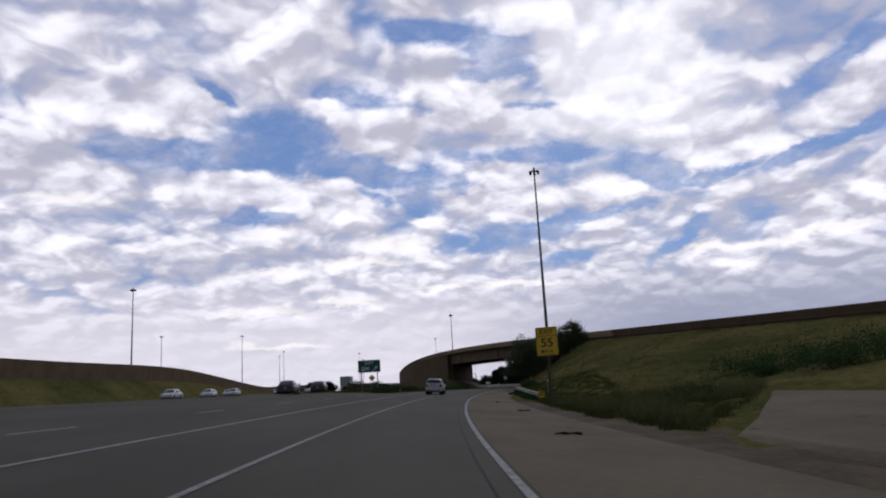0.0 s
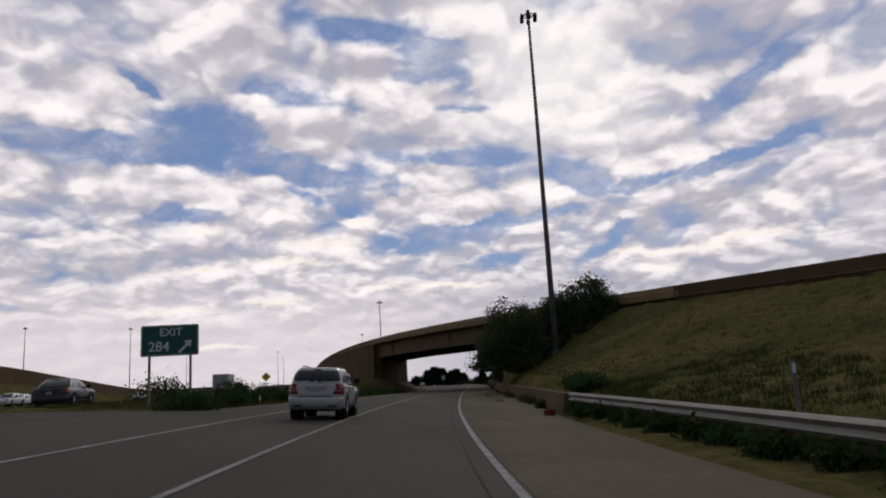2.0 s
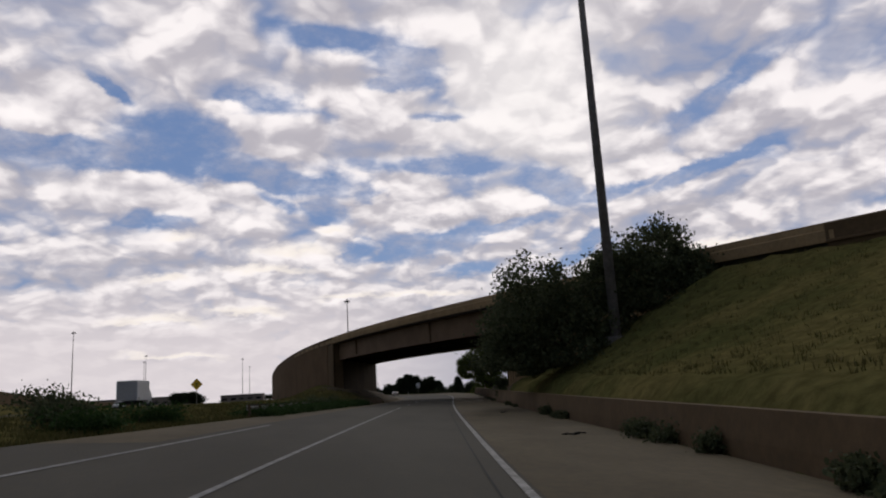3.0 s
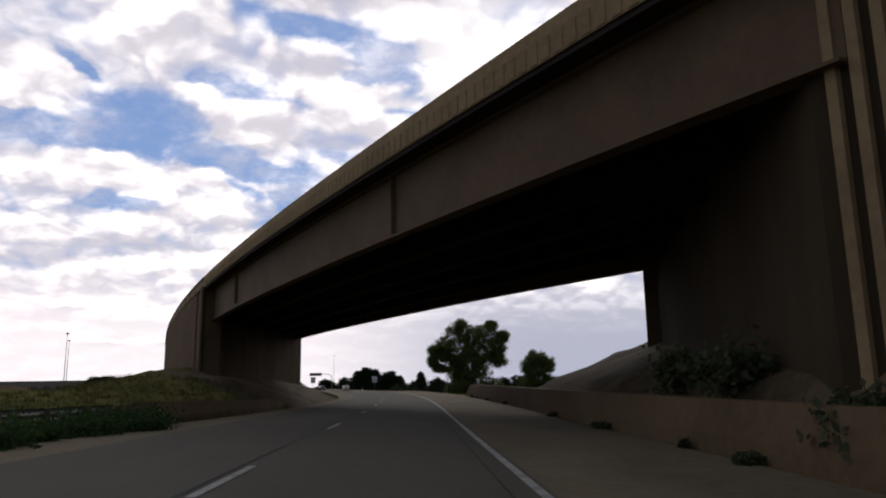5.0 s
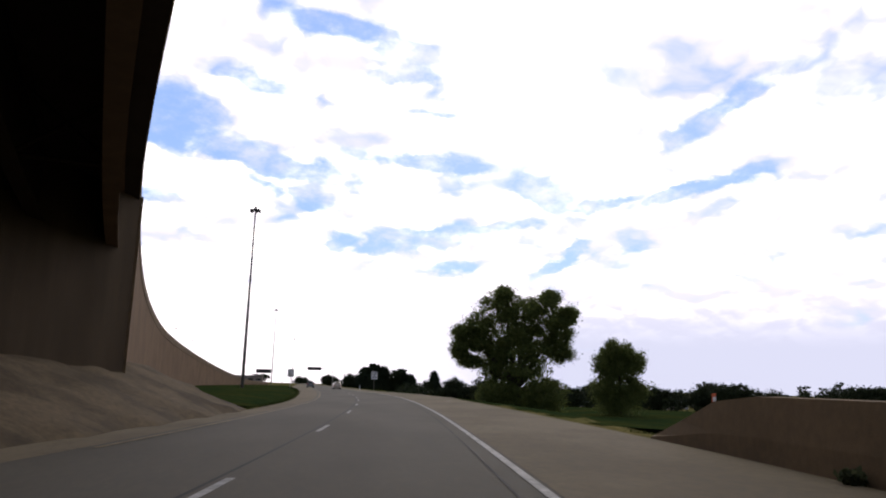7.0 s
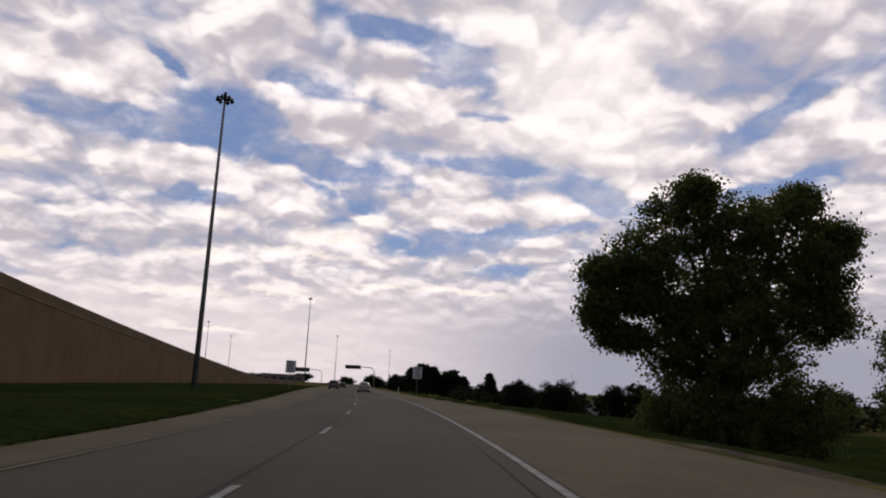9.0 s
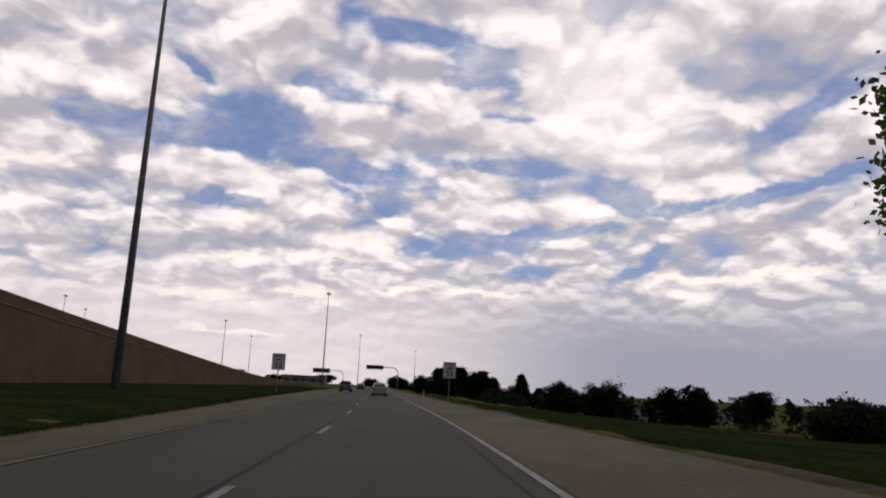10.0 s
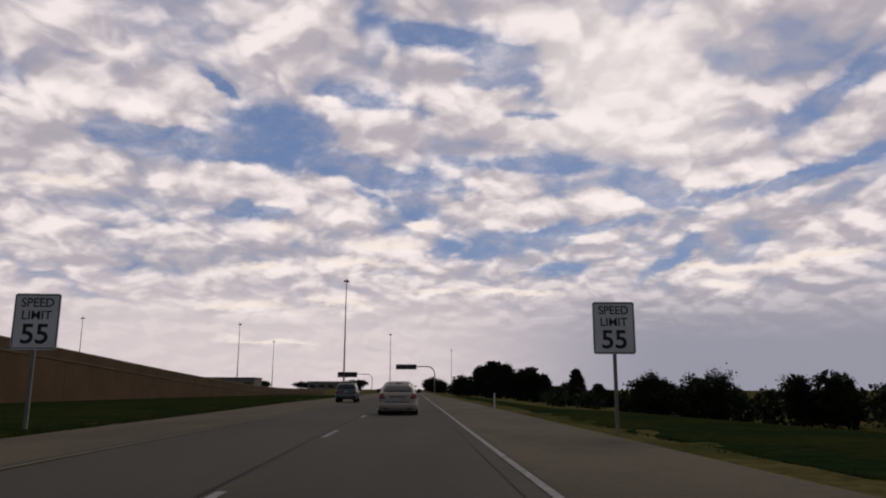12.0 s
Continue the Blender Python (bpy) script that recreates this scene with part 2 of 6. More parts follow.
def leaf_mat(name, a, c, light=0.35):
    if name in MATS:
        return MATS[name]
    m = bpy.data.materials.new(name)
    m.use_nodes = True
    t = m.node_tree
    b = t.nodes["Principled BSDF"]
    r = t.nodes.new("ShaderNodeNewGeometry").outputs["Random Per Island"]
    col = mixc(t, r, a, c)
    link(t, col, b.inputs["Base Color"])
    b.inputs["Roughness"].default_value = 0.7
    b.inputs["Specular IOR Level"].default_value = 0.06
    tr = t.nodes.new("ShaderNodeBsdfTranslucent")
    link(t, col, tr.inputs[0])
    mx = t.nodes.new("ShaderNodeMixShader")
    mx.inputs[0].default_value = light
    link(t, b.outputs[0], mx.inputs[1])
    link(t, tr.outputs[0], mx.inputs[2])
    link(t, mx.outputs[0], t.nodes["Material Output"].inputs[0])
    MATS[name] = m
    return m


ROAD = mat("road_concrete", (0.075, 0.0672, 0.0540), 0.85, grain=0.18, scale=9, blotch=0.22, bscale=0.25, bump=0.25, bumpscale=60, stretch=(1, 0.25, 1))
SHOULDER = mat("shoulder_concrete", (0.120, 0.0965, 0.0640), 0.9, grain=0.2, scale=7, blotch=0.25, bscale=0.35, bump=0.3, bumpscale=50, stretch=(1, 0.5, 1))
PAINT = mat("white_road_paint", (0.27, 0.26, 0.25), 0.7, grain=0.35, scale=14, blotch=0.35, bscale=2.0)
YELLOW_PAINT = mat("yellow_road_paint", (0.17, 0.135, 0.075), 0.7, grain=0.3, scale=14, blotch=0.35, bscale=2.0)
SEAM = mat("tar_seam", (0.03, 0.03, 0.03), 0.8, grain=0.3, scale=10)
GRASS = mat("dry_grass_ground", (0.110, 0.092, 0.036), 0.95, grain=0.35, scale=2.2, other=(0.058, 0.061, 0.022), bscale=0.11, bump=0.8, bumpscale=7, spec=0.0)
BROWN = mat("brown_concrete", (0.122, 0.084, 0.049), 0.88, grain=0.14, scale=5, blotch=0.22, bscale=0.35, bump=0.25, bumpscale=40)
TAN = mat("tan_concrete", (0.29, 0.205, 0.115), 0.88, grain=0.14, scale=5, blotch=0.2, bscale=0.4, bump=0.25, bumpscale=40)
GIRDER = mat("brown_steel", (0.145, 0.097, 0.062), 0.75, grain=0.16, scale=4, blotch=0.2, bscale=0.5, bump=0.15, bumpscale=30)
# deck concrete with the gloom under the bridge put into its colour
SOFFIT = mat("shade_dark_concrete", (0.036, 0.028, 0.024), 0.9, grain=0.15, scale=5, blotch=0.25, bscale=0.5)
GALV = mat("galvanised_steel", (0.27, 0.26, 0.225), 0.6, 0.35, grain=0.15, scale=8, blotch=0.2, bscale=1.0)
RUST = mat("weathered_pole_steel", (0.22, 0.205, 0.20), 0.65, 0.1, grain=0.2, scale=6, blotch=0.25, bscale=1.0)
DARK = mat("dark_metal", (0.03, 0.03, 0.032), 0.55, 0.4, grain=0.15, scale=12)
WOOD = mat("weathered_timber", (0.10, 0.07, 0.05), 0.9, grain=0.3, scale=12, bump=0.3, bumpscale=30)
BARK = mat("bark", (0.06, 0.048, 0.036), 0.95, grain=0.35, scale=9, bump=0.8, bumpscale=14)
LEAF = leaf_mat("cottonwood_leaf", (0.060, 0.082, 0.024), (0.135, 0.155, 0.048), 0.45)
LEAF_B = leaf_mat("shrub_leaf", (0.044, 0.055, 0.028), (0.092, 0.102, 0.054))
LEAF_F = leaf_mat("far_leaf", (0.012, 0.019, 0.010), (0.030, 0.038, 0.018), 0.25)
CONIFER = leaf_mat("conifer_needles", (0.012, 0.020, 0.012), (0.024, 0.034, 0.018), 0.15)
BLADE = leaf_mat("grass_blade", (0.048, 0.054, 0.016), (0.110, 0.090, 0.034), 0.25)
BLADE_G = leaf_mat("green_grass_blade", (0.028, 0.046, 0.010), (0.064, 0.070, 0.017), 0.25)
BLADE_D = leaf_mat("dark_grass_blade", (0.015, 0.029, 0.006), (0.040, 0.048, 0.012), 0.25)
GREEN = mat("green_grass_ground", (0.013, 0.024, 0.009), 0.95, grain=0.4, scale=2.0, other=(0.028, 0.032, 0.009), bscale=0.16, bump=0.8, bumpscale=7, spec=0.0)
BLADE_T = leaf_mat("tall_grass_blade", (0.045, 0.066, 0.020), (0.130, 0.112, 0.050), 0.3)
LEAF_G = leaf_mat("green_shrub_leaf", (0.020, 0.043, 0.013), (0.044, 0.076, 0.024))
EARTH = mat("bare_earth", (0.086, 0.064, 0.039), 0.95, grain=0.3, scale=5, blotch=0.5, bscale=0.4, bump=0.5, bumpscale=12)
# streaky brown concrete, base darkened to stand for the shade below the deck
SHADE_BROWN = mat("streaked_shade_brown_concrete", (0.060, 0.043, 0.026), 0.88, grain=0.16, scale=4, blotch=0.35, bscale=0.5, bump=0.25, bumpscale=40, stretch=(1, 1, 0.2))
# darker copy of the girder steel: the shade between the girders is painted in
GIRDER_IN = mat("shade_dark_brown_steel", (0.028, 0.019, 0.014), 0.8, grain=0.16, scale=4, blotch=0.3, bscale=0.6)

# ---------------------------------------------------------------- lines of the plan
ROADLINE = [  # y, x of the driven line, cross fall in degrees, distance of the right edge line
    (-80, 3.4, -3.3, 1.05), (-30, 0.9, -3.3, 1.05), (0, 0.0, -3.3, 1.06), (13, 0.0, -3.35, 1.05), (26, 0.31, -3.35, 1.05), (39, 0.92, -3.5, 1.05),
    (52, 1.8, -3.45, 1.03), (65, 2.96, -3.5, 1.05), (78, 4.37, -3.4, 1.15), (103, 7.75, -2.4, 1.32), (128.3, 11.61, -1.1, 1.40),
    (140.7, 13.72, -0.6, 1.38), (153.1, 15.85, -0.05, 1.39), (165.6, 17.95, 0.75, 1.45), (190, 21.6, 1.6, 1.58),
    (214.7, 24.61, 2.05, 1.68), (226.9, 25.77, 2.45, 1.70), (239, 26.71, 2.7, 1.74), (251.2, 27.39, 2.45, 1.75),
    (263.4, 27.87, 1.9, 1.73), (275.6, 28.2, 1.3, 1.68), (287.7, 28.38, 0.6, 1.62), (299.7, 28.43, 0.05, 1.56), (340, 28.5, 0.0, 1.56), (1600, 28.5, 0.0, 1.56)]
FLY = [  # y, x of the west edge of the flyover, height of its parapet
    (-20, 86.0, 5.9), (30, 60.8, 6.2), (60, 47.0, 6.6), (90, 34.8, 7.4), (120, 23.9, 8.3), (150, 14.5, 9.15), (180, 6.4, 9.6), (210, -0.4, 9.5), (240, -5.9, 8.7),
    (270, -9.6, 7.5), (300, -11.5, 6.6), (330, -12.1, 5.45), (360, -11.6, 4.1), (390, -10.0, 2.6), (420, -8.0, 1.5), (480, -4.0, 1.2)]
FLY_W = 12.8


def smooth_curve(rows):
    """Cubic through rows of a parameter and values."""
    a = np.array(rows, float)
    p, v = a[:, 0], a[:, 1:]
    m = np.gradient(v, p, axis=0)

    def at(q):
        q = np.asarray(q, float)
        i = np.clip(np.searchsorted(p, q) - 1, 0, len(p) - 2)
        h = p[i + 1] - p[i]
        u = np.clip((q - p[i]) / h, -0.5, 1.5)[..., None]
        h = h[..., None]
        return ((2 * u**3 - 3 * u**2 + 1) * v[i] + (u**3 - 2 * u**2 + u) * h * m[i]
                + (-2 * u**3 + 3 * u**2) * v[i + 1] + (u**3 - u**2) * h * m[i + 1])
    return at


road_at, fly_at = smooth_curve(ROADLINE), smooth_curve(FLY)


def road_frame(y):
    """x, cross fall as a slope, right edge line, and the unit vector to the right."""
    x, bank, e = np.moveaxis(road_at(y), -1, 0)
    k = (road_at(np.asarray(y, float) + 0.5)[..., 0] - road_at(np.asarray(y, float) - 0.5)[..., 0])
    n = np.sqrt(1 + k * k)
    return x, np.tan(np.radians(bank)), e, 1 / n, -k / n


def on_road(y, d, up=0.0):
    """The place d metres to the right of the driven line."""
    x, b, e, rx, ry = road_frame(y)
    return Vector((float(x + d * rx), float(y + d * ry), float(b * np.clip(d, -20, 6)) + up))


def fly_frame(y):
    x, z = np.moveaxis(fly_at(y), -1, 0)
    k = (fly_at(np.asarray(y, float) + 0.5)[..., 0] - fly_at(np.asarray(y, float) - 0.5)[..., 0])
    n = np.sqrt(1 + k * k)
    return x, z, 1 / n, -k / n


def on_fly(y, v, down):
    """The place v metres from the flyover's west edge, down metres under its parapet's top."""
    x, z, rx, ry = fly_frame(y)
    v = v * (1 + 0.036 * math.exp(-((y - 178) / 18) ** 2))
    return Vector((float(x + v * rx), float(y + v * ry), float(z) - down))


# ---------------------------------------------------------------- mesh helpers
def mesh_ob(name, verts, faces, material, smooth=False):
    me = bpy.data.meshes.new(name)
    me.from_pydata([tuple(v) for v in verts], [], faces)
    me.validate()
    bm = bmesh.new()
    bm.from_mesh(me)
    bmesh.ops.recalc_face_normals(bm, faces=bm.faces)
    bm.to_mesh(me)
    bm.free()
    if smooth:
        me.polygons.foreach_set("use_smooth", [True] * len(me.polygons))
    me.materials.append(material)
    return new(name, me)


def part(name, bm, material, parent=None, label="", smooth=False):
    """Links a bmesh as one mesh object under a thing or a part."""
    me = bpy.data.meshes.new(name)
    bmesh.ops.recalc_face_normals(bm, faces=bm.faces)
    bm.to_mesh(me)
    bm.free()
    if smooth:
        me.polygons.foreach_set("use_smooth", [True] * len(me.polygons))
    me.materials.append(material)
    ob = new(name, me)
    ob.parent = parent
    return tagged(ob, label)


def thing(name, label, category, group="", at=None):
    ob = new(name)
    if at is not None:
        ob.matrix_basis = at
    return tagged(ob, label, category, group)


def box(bm, x0, x1, y0, y1, z0, z1, bevel=0.0):
    ret = bmesh.ops.create_cube(bm, size=1.0)
    vs = ret["verts"]
    for v in vs:
        v.co = Vector((x0 if v.co.x < 0 else x1, y0 if v.co.y < 0 else y1, z0 if v.co.z < 0 else z1))
    if bevel:
        es = list({e for v in vs for e in v.link_edges})
        bmesh.ops.bevel(bm, geom=es, offset=bevel, segments=2, affect="EDGES", profile=0.5)
    return bm


def tube(bm, a, b, r0, r1=None, n=10, caps=True):
    """A tapered round bar from a to b."""
    a, b = Vector(a), Vector(b)
    r1 = r0 if r1 is None else r1
    q = (b - a).to_track_quat("Z", "Y")
    rings = []
    for p, r in ((a, r0), (b, r1)):
        rings.append([bm.verts.new(p + q @ Vector((r * math.cos(k * 2 * math.pi / n), r * math.sin(k * 2 * math.pi / n), 0))) for k in range(n)])
    for k in range(n):
        bm.faces.new((rings[0][k], rings[0][(k + 1) % n], rings[1][(k + 1) % n], rings[1][k]))
    if caps:
        bm.faces.new(rings[0][::-1])
        bm.faces.new(rings[1])
    return bm


def sweep(stations, profile, closed=True, caps=True):
    """Faces over rows of places: stations x profile points. Returns verts and faces."""
    verts, faces = [], []
    n = len(profile(stations[0]))
    for s in stations:
        verts += profile(s)
    for i in range(len(stations) - 1):
        for k in range(n if closed else n - 1):
            a, b = i * n + k, i * n + (k + 1) % n
            faces.append((a, b, b + n, a + n))
    if closed and caps:
        faces += [tuple(range(n))[::-1], tuple(range((len(stations) - 1) * n, len(stations) * n))]
    return verts, faces


def swept(name, stations, profile, material, parent=None, label="", smooth=False, closed=True):
    ob = mesh_ob(name, *sweep(stations, profile, closed), material, smooth)
    ob.parent = parent
    return tagged(ob, label)


def steps(a, b, d):
    n = max(2, int(abs(b - a) / d) + 1)
    return [float(v) for v in np.linspace(a, b, n)]


# ---------------------------------------------------------------- ground
def sm(x, a, b):
    u = np.clip((x - a) / (b - a), 0, 1)
    return u * u * (3 - 2 * u)


def right_edge(y):
    return np.interp(y, [-80, 30, 60, 75, 90, 140, 172, 190, 230, 400, 1600], [6.4, 4.6, 4.2, 4.6, 5.2, 4.9, 4.95, 5.3, 5.2, 4.9, 4.9])


def left_edge(y):
    return np.interp(y, [-80, 72, 83, 92, 130, 150, 185, 215, 300, 360, 1600], [-27, -27, -9.4, -9.2, -9.0, -8.0, -7.5, -7.2, -8.6, -10.5, -10.5])


def ground_height(x, y):
    xc, bank, e, rx, ry = road_frame(y)
    d = (x - xc) * rx
    z = bank * np.clip(d, -20, 6)
    re, le = right_edge(y), left_edge(y)
    on = (d > le - 0.1) & (d < re + 0.1)
    # distance across from the west edge of the flyover
    xf, zf, fx, fy = fly_frame(np.clip(y, -60, 470))
    g = (x - xf) * fx
    crest = zf - 1.25
    # right side before and under the bridge: bank of grass up to the flyover
    foot = np.interp(y, [-80, 55, 78, 140, 160], [11.0, 10.0, 5.6, 5.2, 5.2])
    foot_z = np.interp(y, [-80, 55, 80, 90, 130, 160], [-0.45, -0.45, 0.35, 0.75, 0.8, 0.8])
    width = np.maximum((xf - xc) * rx - foot - 0.6, 0.8)
    u = np.clip((d - foot) / width, 0, 1)
    hill = foot_z + (crest - foot_z) * (0.75 * u + 0.25 * u * u * (3 - 2 * u))
    shelf = foot_z + (3.0 - foot_z) * np.clip((d - foot) / 5.5, 0, 1)
    cut = sm(y, 112, 121)
    side = hill * (1 - cut) + shelf * cut
    gone = sm(y, 157, 178)
    field = -0.15 - 2.0 * sm(d, 7, 22) - 1.6 * sm(y, 250, 480) * sm(d, 15, 60) - 3.0 * sm(y, 280, 420) * sm(d, 35, 85)
    side = side * (1 - gone) + field * gone
    walled = sm(y, 76, 79) * (1 - sm(y, 193, 196))
    re = re + 0.45 * walled
    foot = np.maximum(foot, re + 0.7)
    verge = np.clip((d - re) / np.maximum(foot - re, 0.4), 0, 1)
    rgt = np.where(d < foot, z * (1 - verge) + side * verge * (1 - gone) + field * verge * gone, side)
    rgt = np.where(y > 175, z * (1 - sm(d, 5.0, 8.0)) + field * sm(d, 5.0, 8.0), rgt)
    # left side: island, mound at the abutment, verge before the wall
    hw = 0.95 + 0.25 * sm(-x, 20, 60)
    mound = 2.05 * sm(y, 150, 188) * (1 - 0.5 * sm(y, 215, 290))
    near = 1 - sm(np.abs(x - 6.5), 2.2, 9)
    west = hw * sm(-d, 9, 20) + z * (1 - sm(-d, 9, 20)) * 0.8 + mound * near * sm(-d, 8.0, 13.0)
    east = z * (1 - sm(-d, 8, 12)) - 0.05 * sm(-d, 8, 12)
    under = np.clip((-d - 7.8) / 4.5, 0, 1) * 1.9
    lft = np.where(y < 178, west, np.where(g > 0, np.where(y < 216, under, east), west))
    lft = np.where((y >= 178) & (y < 216) & (g > 0), under, lft)
    berm = 4.4 * sm(-x, 53, 62) * (1 - sm(-x, 80, 110)) * sm(y, -60, 20) * (1 - 0.8 * sm(y, 180, 280)) * (1 - sm(y, 300, 420))
    lft = lft + berm
    h = np.where(d > 0, rgt, lft)
    h = np.where(on, z - 0.10, h)
    far = sm(np.hypot(x - 20, y - 200), 500, 1500)
    return h * (1 - far) - 1.0 * far


def axis(marks):
    out = []
    for a, b, n in marks:
        out += list(np.linspace(a, b, n, endpoint=False))
    return np.array(out + [marks[-1][1]])


def build_ground():
    xs = axis([(-4000, -400, 14), (-400, -140, 20), (-140, -30, 55), (-30, 75, 150), (75, 180, 50), (180, 400, 20), (400, 4000, 14)])
    ys = axis([(-600, -80, 14), (-80, 0, 60), (0, 240, 300), (240, 420, 130), (420, 700, 60), (700, 1500, 30), (1500, 4500, 14)])
    X, Y = np.meshgrid(xs, ys)
    rng = np.random.default_rng(4)
    Z = ground_height(X, Y)
    _, _, _, rx, _ = road_frame(Y)
    D = (X - road_frame(Y)[0]) * rx
    off = (D > right_edge(Y) + 0.8) | (D < left_edge(Y) - 0.8)
    Z = Z + np.where(off, rng.normal(0, 0.05, Z.shape), 0)
    n = len(xs)
    verts = np.stack([X, Y, Z], -1).reshape(-1, 3).tolist()
    faces = [(j * n + i, j * n + i + 1, (j + 1) * n + i + 1, (j + 1) * n + i) for j in range(len(ys) - 1) for i in range(n - 1)]
    me = bpy.data.meshes.new("ground")
    me.from_pydata(verts, [], faces)
    me.polygons.foreach_set("use_smooth", [True] * len(faces))
    me.materials.append(GRASS)
    me.materials.append(EARTH)
    # bare earth under the bridge
    cx, cy = (X[:-1, :-1] + X[1:, 1:]) / 2, (Y[:-1, :-1] + Y[1:, 1:]) / 2
    dd = (cx - road_frame(cy)[0]) * road_frame(cy)[3] + 0.5 * np.sin(cy * 1.3)
    verge = (cy > -20) & (cy < 52) & (dd > 3.5) & (dd < 7.7 - 0.035 * cy + 0.6 * np.sin(cy * 0.7) + 0.4 * np.sin(cx * 2.1 + cy))
    bare = verge | ((cy > 134) & (cy < 184) & (dd > 5) & (dd < 16)) | ((cy > 174) & (cy < 216) & (dd < -6.5) & (dd > -16))
    me.polygons.foreach_set("material_index", bare.astype(int).ravel().tolist())
    tagged(new("ground", me), "dry yellow green grass and bare earth along the road", "ground", kind="structure")


build_ground()


def strip(name, y0, y1, dl, dr, up, material, label="", category="", d=2.0, parent=None, thick=0.0):
    """A strip of the road between two offsets, which may be numbers or functions of y."""
    fl = dl if callable(dl) else (lambda y: dl)
    fr = dr if callable(dr) else (lambda y: dr)
    ys = steps(y0, y1, d)
    verts, faces = [], []
    n = 9 if not thick else 2
    for y in ys:
        a, b = float(fl(y)), float(fr(y))
        verts += [on_road(y, a + (b - a) * k / (n - 1), up) for k in range(n)]
    for i in range(len(ys) - 1):
        for k in range(n - 1):
            j = i * n + k
            faces.append((j, j + 1, j + 1 + n, j + n))
    me = bpy.data.meshes.new(name)
    me.from_pydata([tuple(v) for v in verts], [], faces)
    me.materials.append(material)
    ob = new(name, me)
    ob.parent = parent
    return tagged(ob, label, category, kind="structure") if parent is None else ob


def edge_r(y):
    return float(road_at(y)[2])


road = strip("road", -80, 1400, left_edge, right_edge, 0.0, ROAD, "grey worn concrete ramp road with tar seams", "road")
strip("shoulder", -80, 1400, lambda y: edge_r(y) + 0.12, right_edge, 0.004, SHOULDER, "tan dusty concrete road shoulder", "shoulder")
strip("shoulder", 95, 1400, left_edge, lambda y: edge_r(y) - 7.55, 0.004, SHOULDER, "tan dusty concrete road shoulder", "shoulder")
strip("edge_line", -80, 900, lambda y: edge_r(y) - 0.06, lambda y: edge_r(y) + 0.06, 0.010, PAINT, "worn white painted edge line", "road marking", thick=1)
strip("lane_line", -80, 122, lambda y: edge_r(y) - 3.71, lambda y: edge_r(y) - 3.60, 0.010, PAINT, "worn white painted solid lane line", "road marking", thick=1)
strip("edge_line", -80, 104, lambda y: edge_r(y) - 7.05, lambda y: edge_r(y) - 6.90, 0.010, PAINT, "worn white painted gore line", "road marking", thick=1)
strip("edge_line", 192, 900, lambda y: edge_r(y) - 7.32, lambda y: edge_r(y) - 7.20, 0.014, YELLOW_PAINT, "faded yellow painted left edge line", "road marking", thick=1)
for k in range(60):
    y1 = 126.8 + 12.09 * k
    ob = strip("lane_dash", y1 - 2.95, y1, lambda y: edge_r(y) - 3.72, lambda y: edge_r(y) - 3.60, 0.010, PAINT, "worn white painted lane dash", "road marking", d=1.0, thick=1)
    ob["group"] = "lane dashes"
for k in range(8):
    y1 = -20 + 12.19 * k
    ob = strip("lane_dash", y1, y1 + 3.05, -9.6, -9.45, 0.010, PAINT, "worn white painted lane dash", "road marking", d=1.0, thick=1)
    ob["group"] = "highway lane dashes"
strip("tar_seam", -80, 900, lambda y: edge_r(y) - 0.36, lambda y: edge_r(y) - 0.33, 0.008, SEAM, "dark tar seam between slabs", "road seam", thick=1)
strip("tar_seam", 122, 900, lambda y: edge_r(y) - 3.86, lambda y: edge_r(y) - 3.80, 0.008, SEAM, "dark tar seam between slabs", "road seam", thick=1)


def highway(x0, x1, label):
    """A carriageway of the main road, straight on past the exit."""
    ys = steps(66, 900, 6)
    verts = []
    for y in ys:
        dx = -0.00018 * max(y - 60, 0) ** 2 * 0.35
        for k in range(7):
            x = x0 + (x1 - x0) * k / 6 + dx
            verts.append((x, y, 1.02 + 0.2 * float(sm(np.array(-x), 20, 60))))
    n = 7
    faces = [(i * n + k, i * n + k + 1, (i + 1) * n + k + 1, (i + 1) * n + k) for i in range(len(ys) - 1) for k in range(n - 1)]
    me = bpy.data.meshes.new("highway")
    me.from_pydata(verts, [], faces)
    me.materials.append(ROAD)
    tagged(new("highway", me), label, "road", kind="structure")


highway(-27, -12.5, "grey concrete carriageway of the main highway")
highway(-50, -36, "grey concrete carriageway of oncoming highway traffic")


def draped(name, pts, material, label, category, up=0.03, nu=24, nv=8):
    """A sheet laid on the ground between four corners."""
    a, b, c, d = (np.array(p, float) for p in pts)
    verts, faces = [], []
    for i in range(nu + 1):
        for j in range(nv + 1):
            u, v = i / nu, j / nv
            p = (a * (1 - u) + b * u) * (1 - v) + (d * (1 - u) + c * u) * v
            verts.append((p[0], p[1], float(ground_height(np.array(p[0]), np.array(p[1]))) + (up if 0 < i < nu and 0 < j < nv else -0.06)))
    for i in range(nu):
        for j in range(nv):
            k = i * (nv + 1) + j
            faces.append((k, k + 1, k + nv + 2, k + nv + 1))
    me = bpy.data.meshes.new(name)
    me.from_pydata(verts, [], faces)
    me.polygons.foreach_set("use_smooth", [True] * len(faces))
    me.materials.append(material)
    return tagged(new(name, me), label, category, kind="structure")


def across(y, d):
    p = on_road(y, d)
    return (p.x, p.y)


draped("side_apron", [(6.9, 4.0), (6.75, 16.5), (15.8, 33.5), (16.5, 20.0)], SHOULDER, "worn tan paved apron leading off the shoulder", "pavement", 0.09, 30, 40)


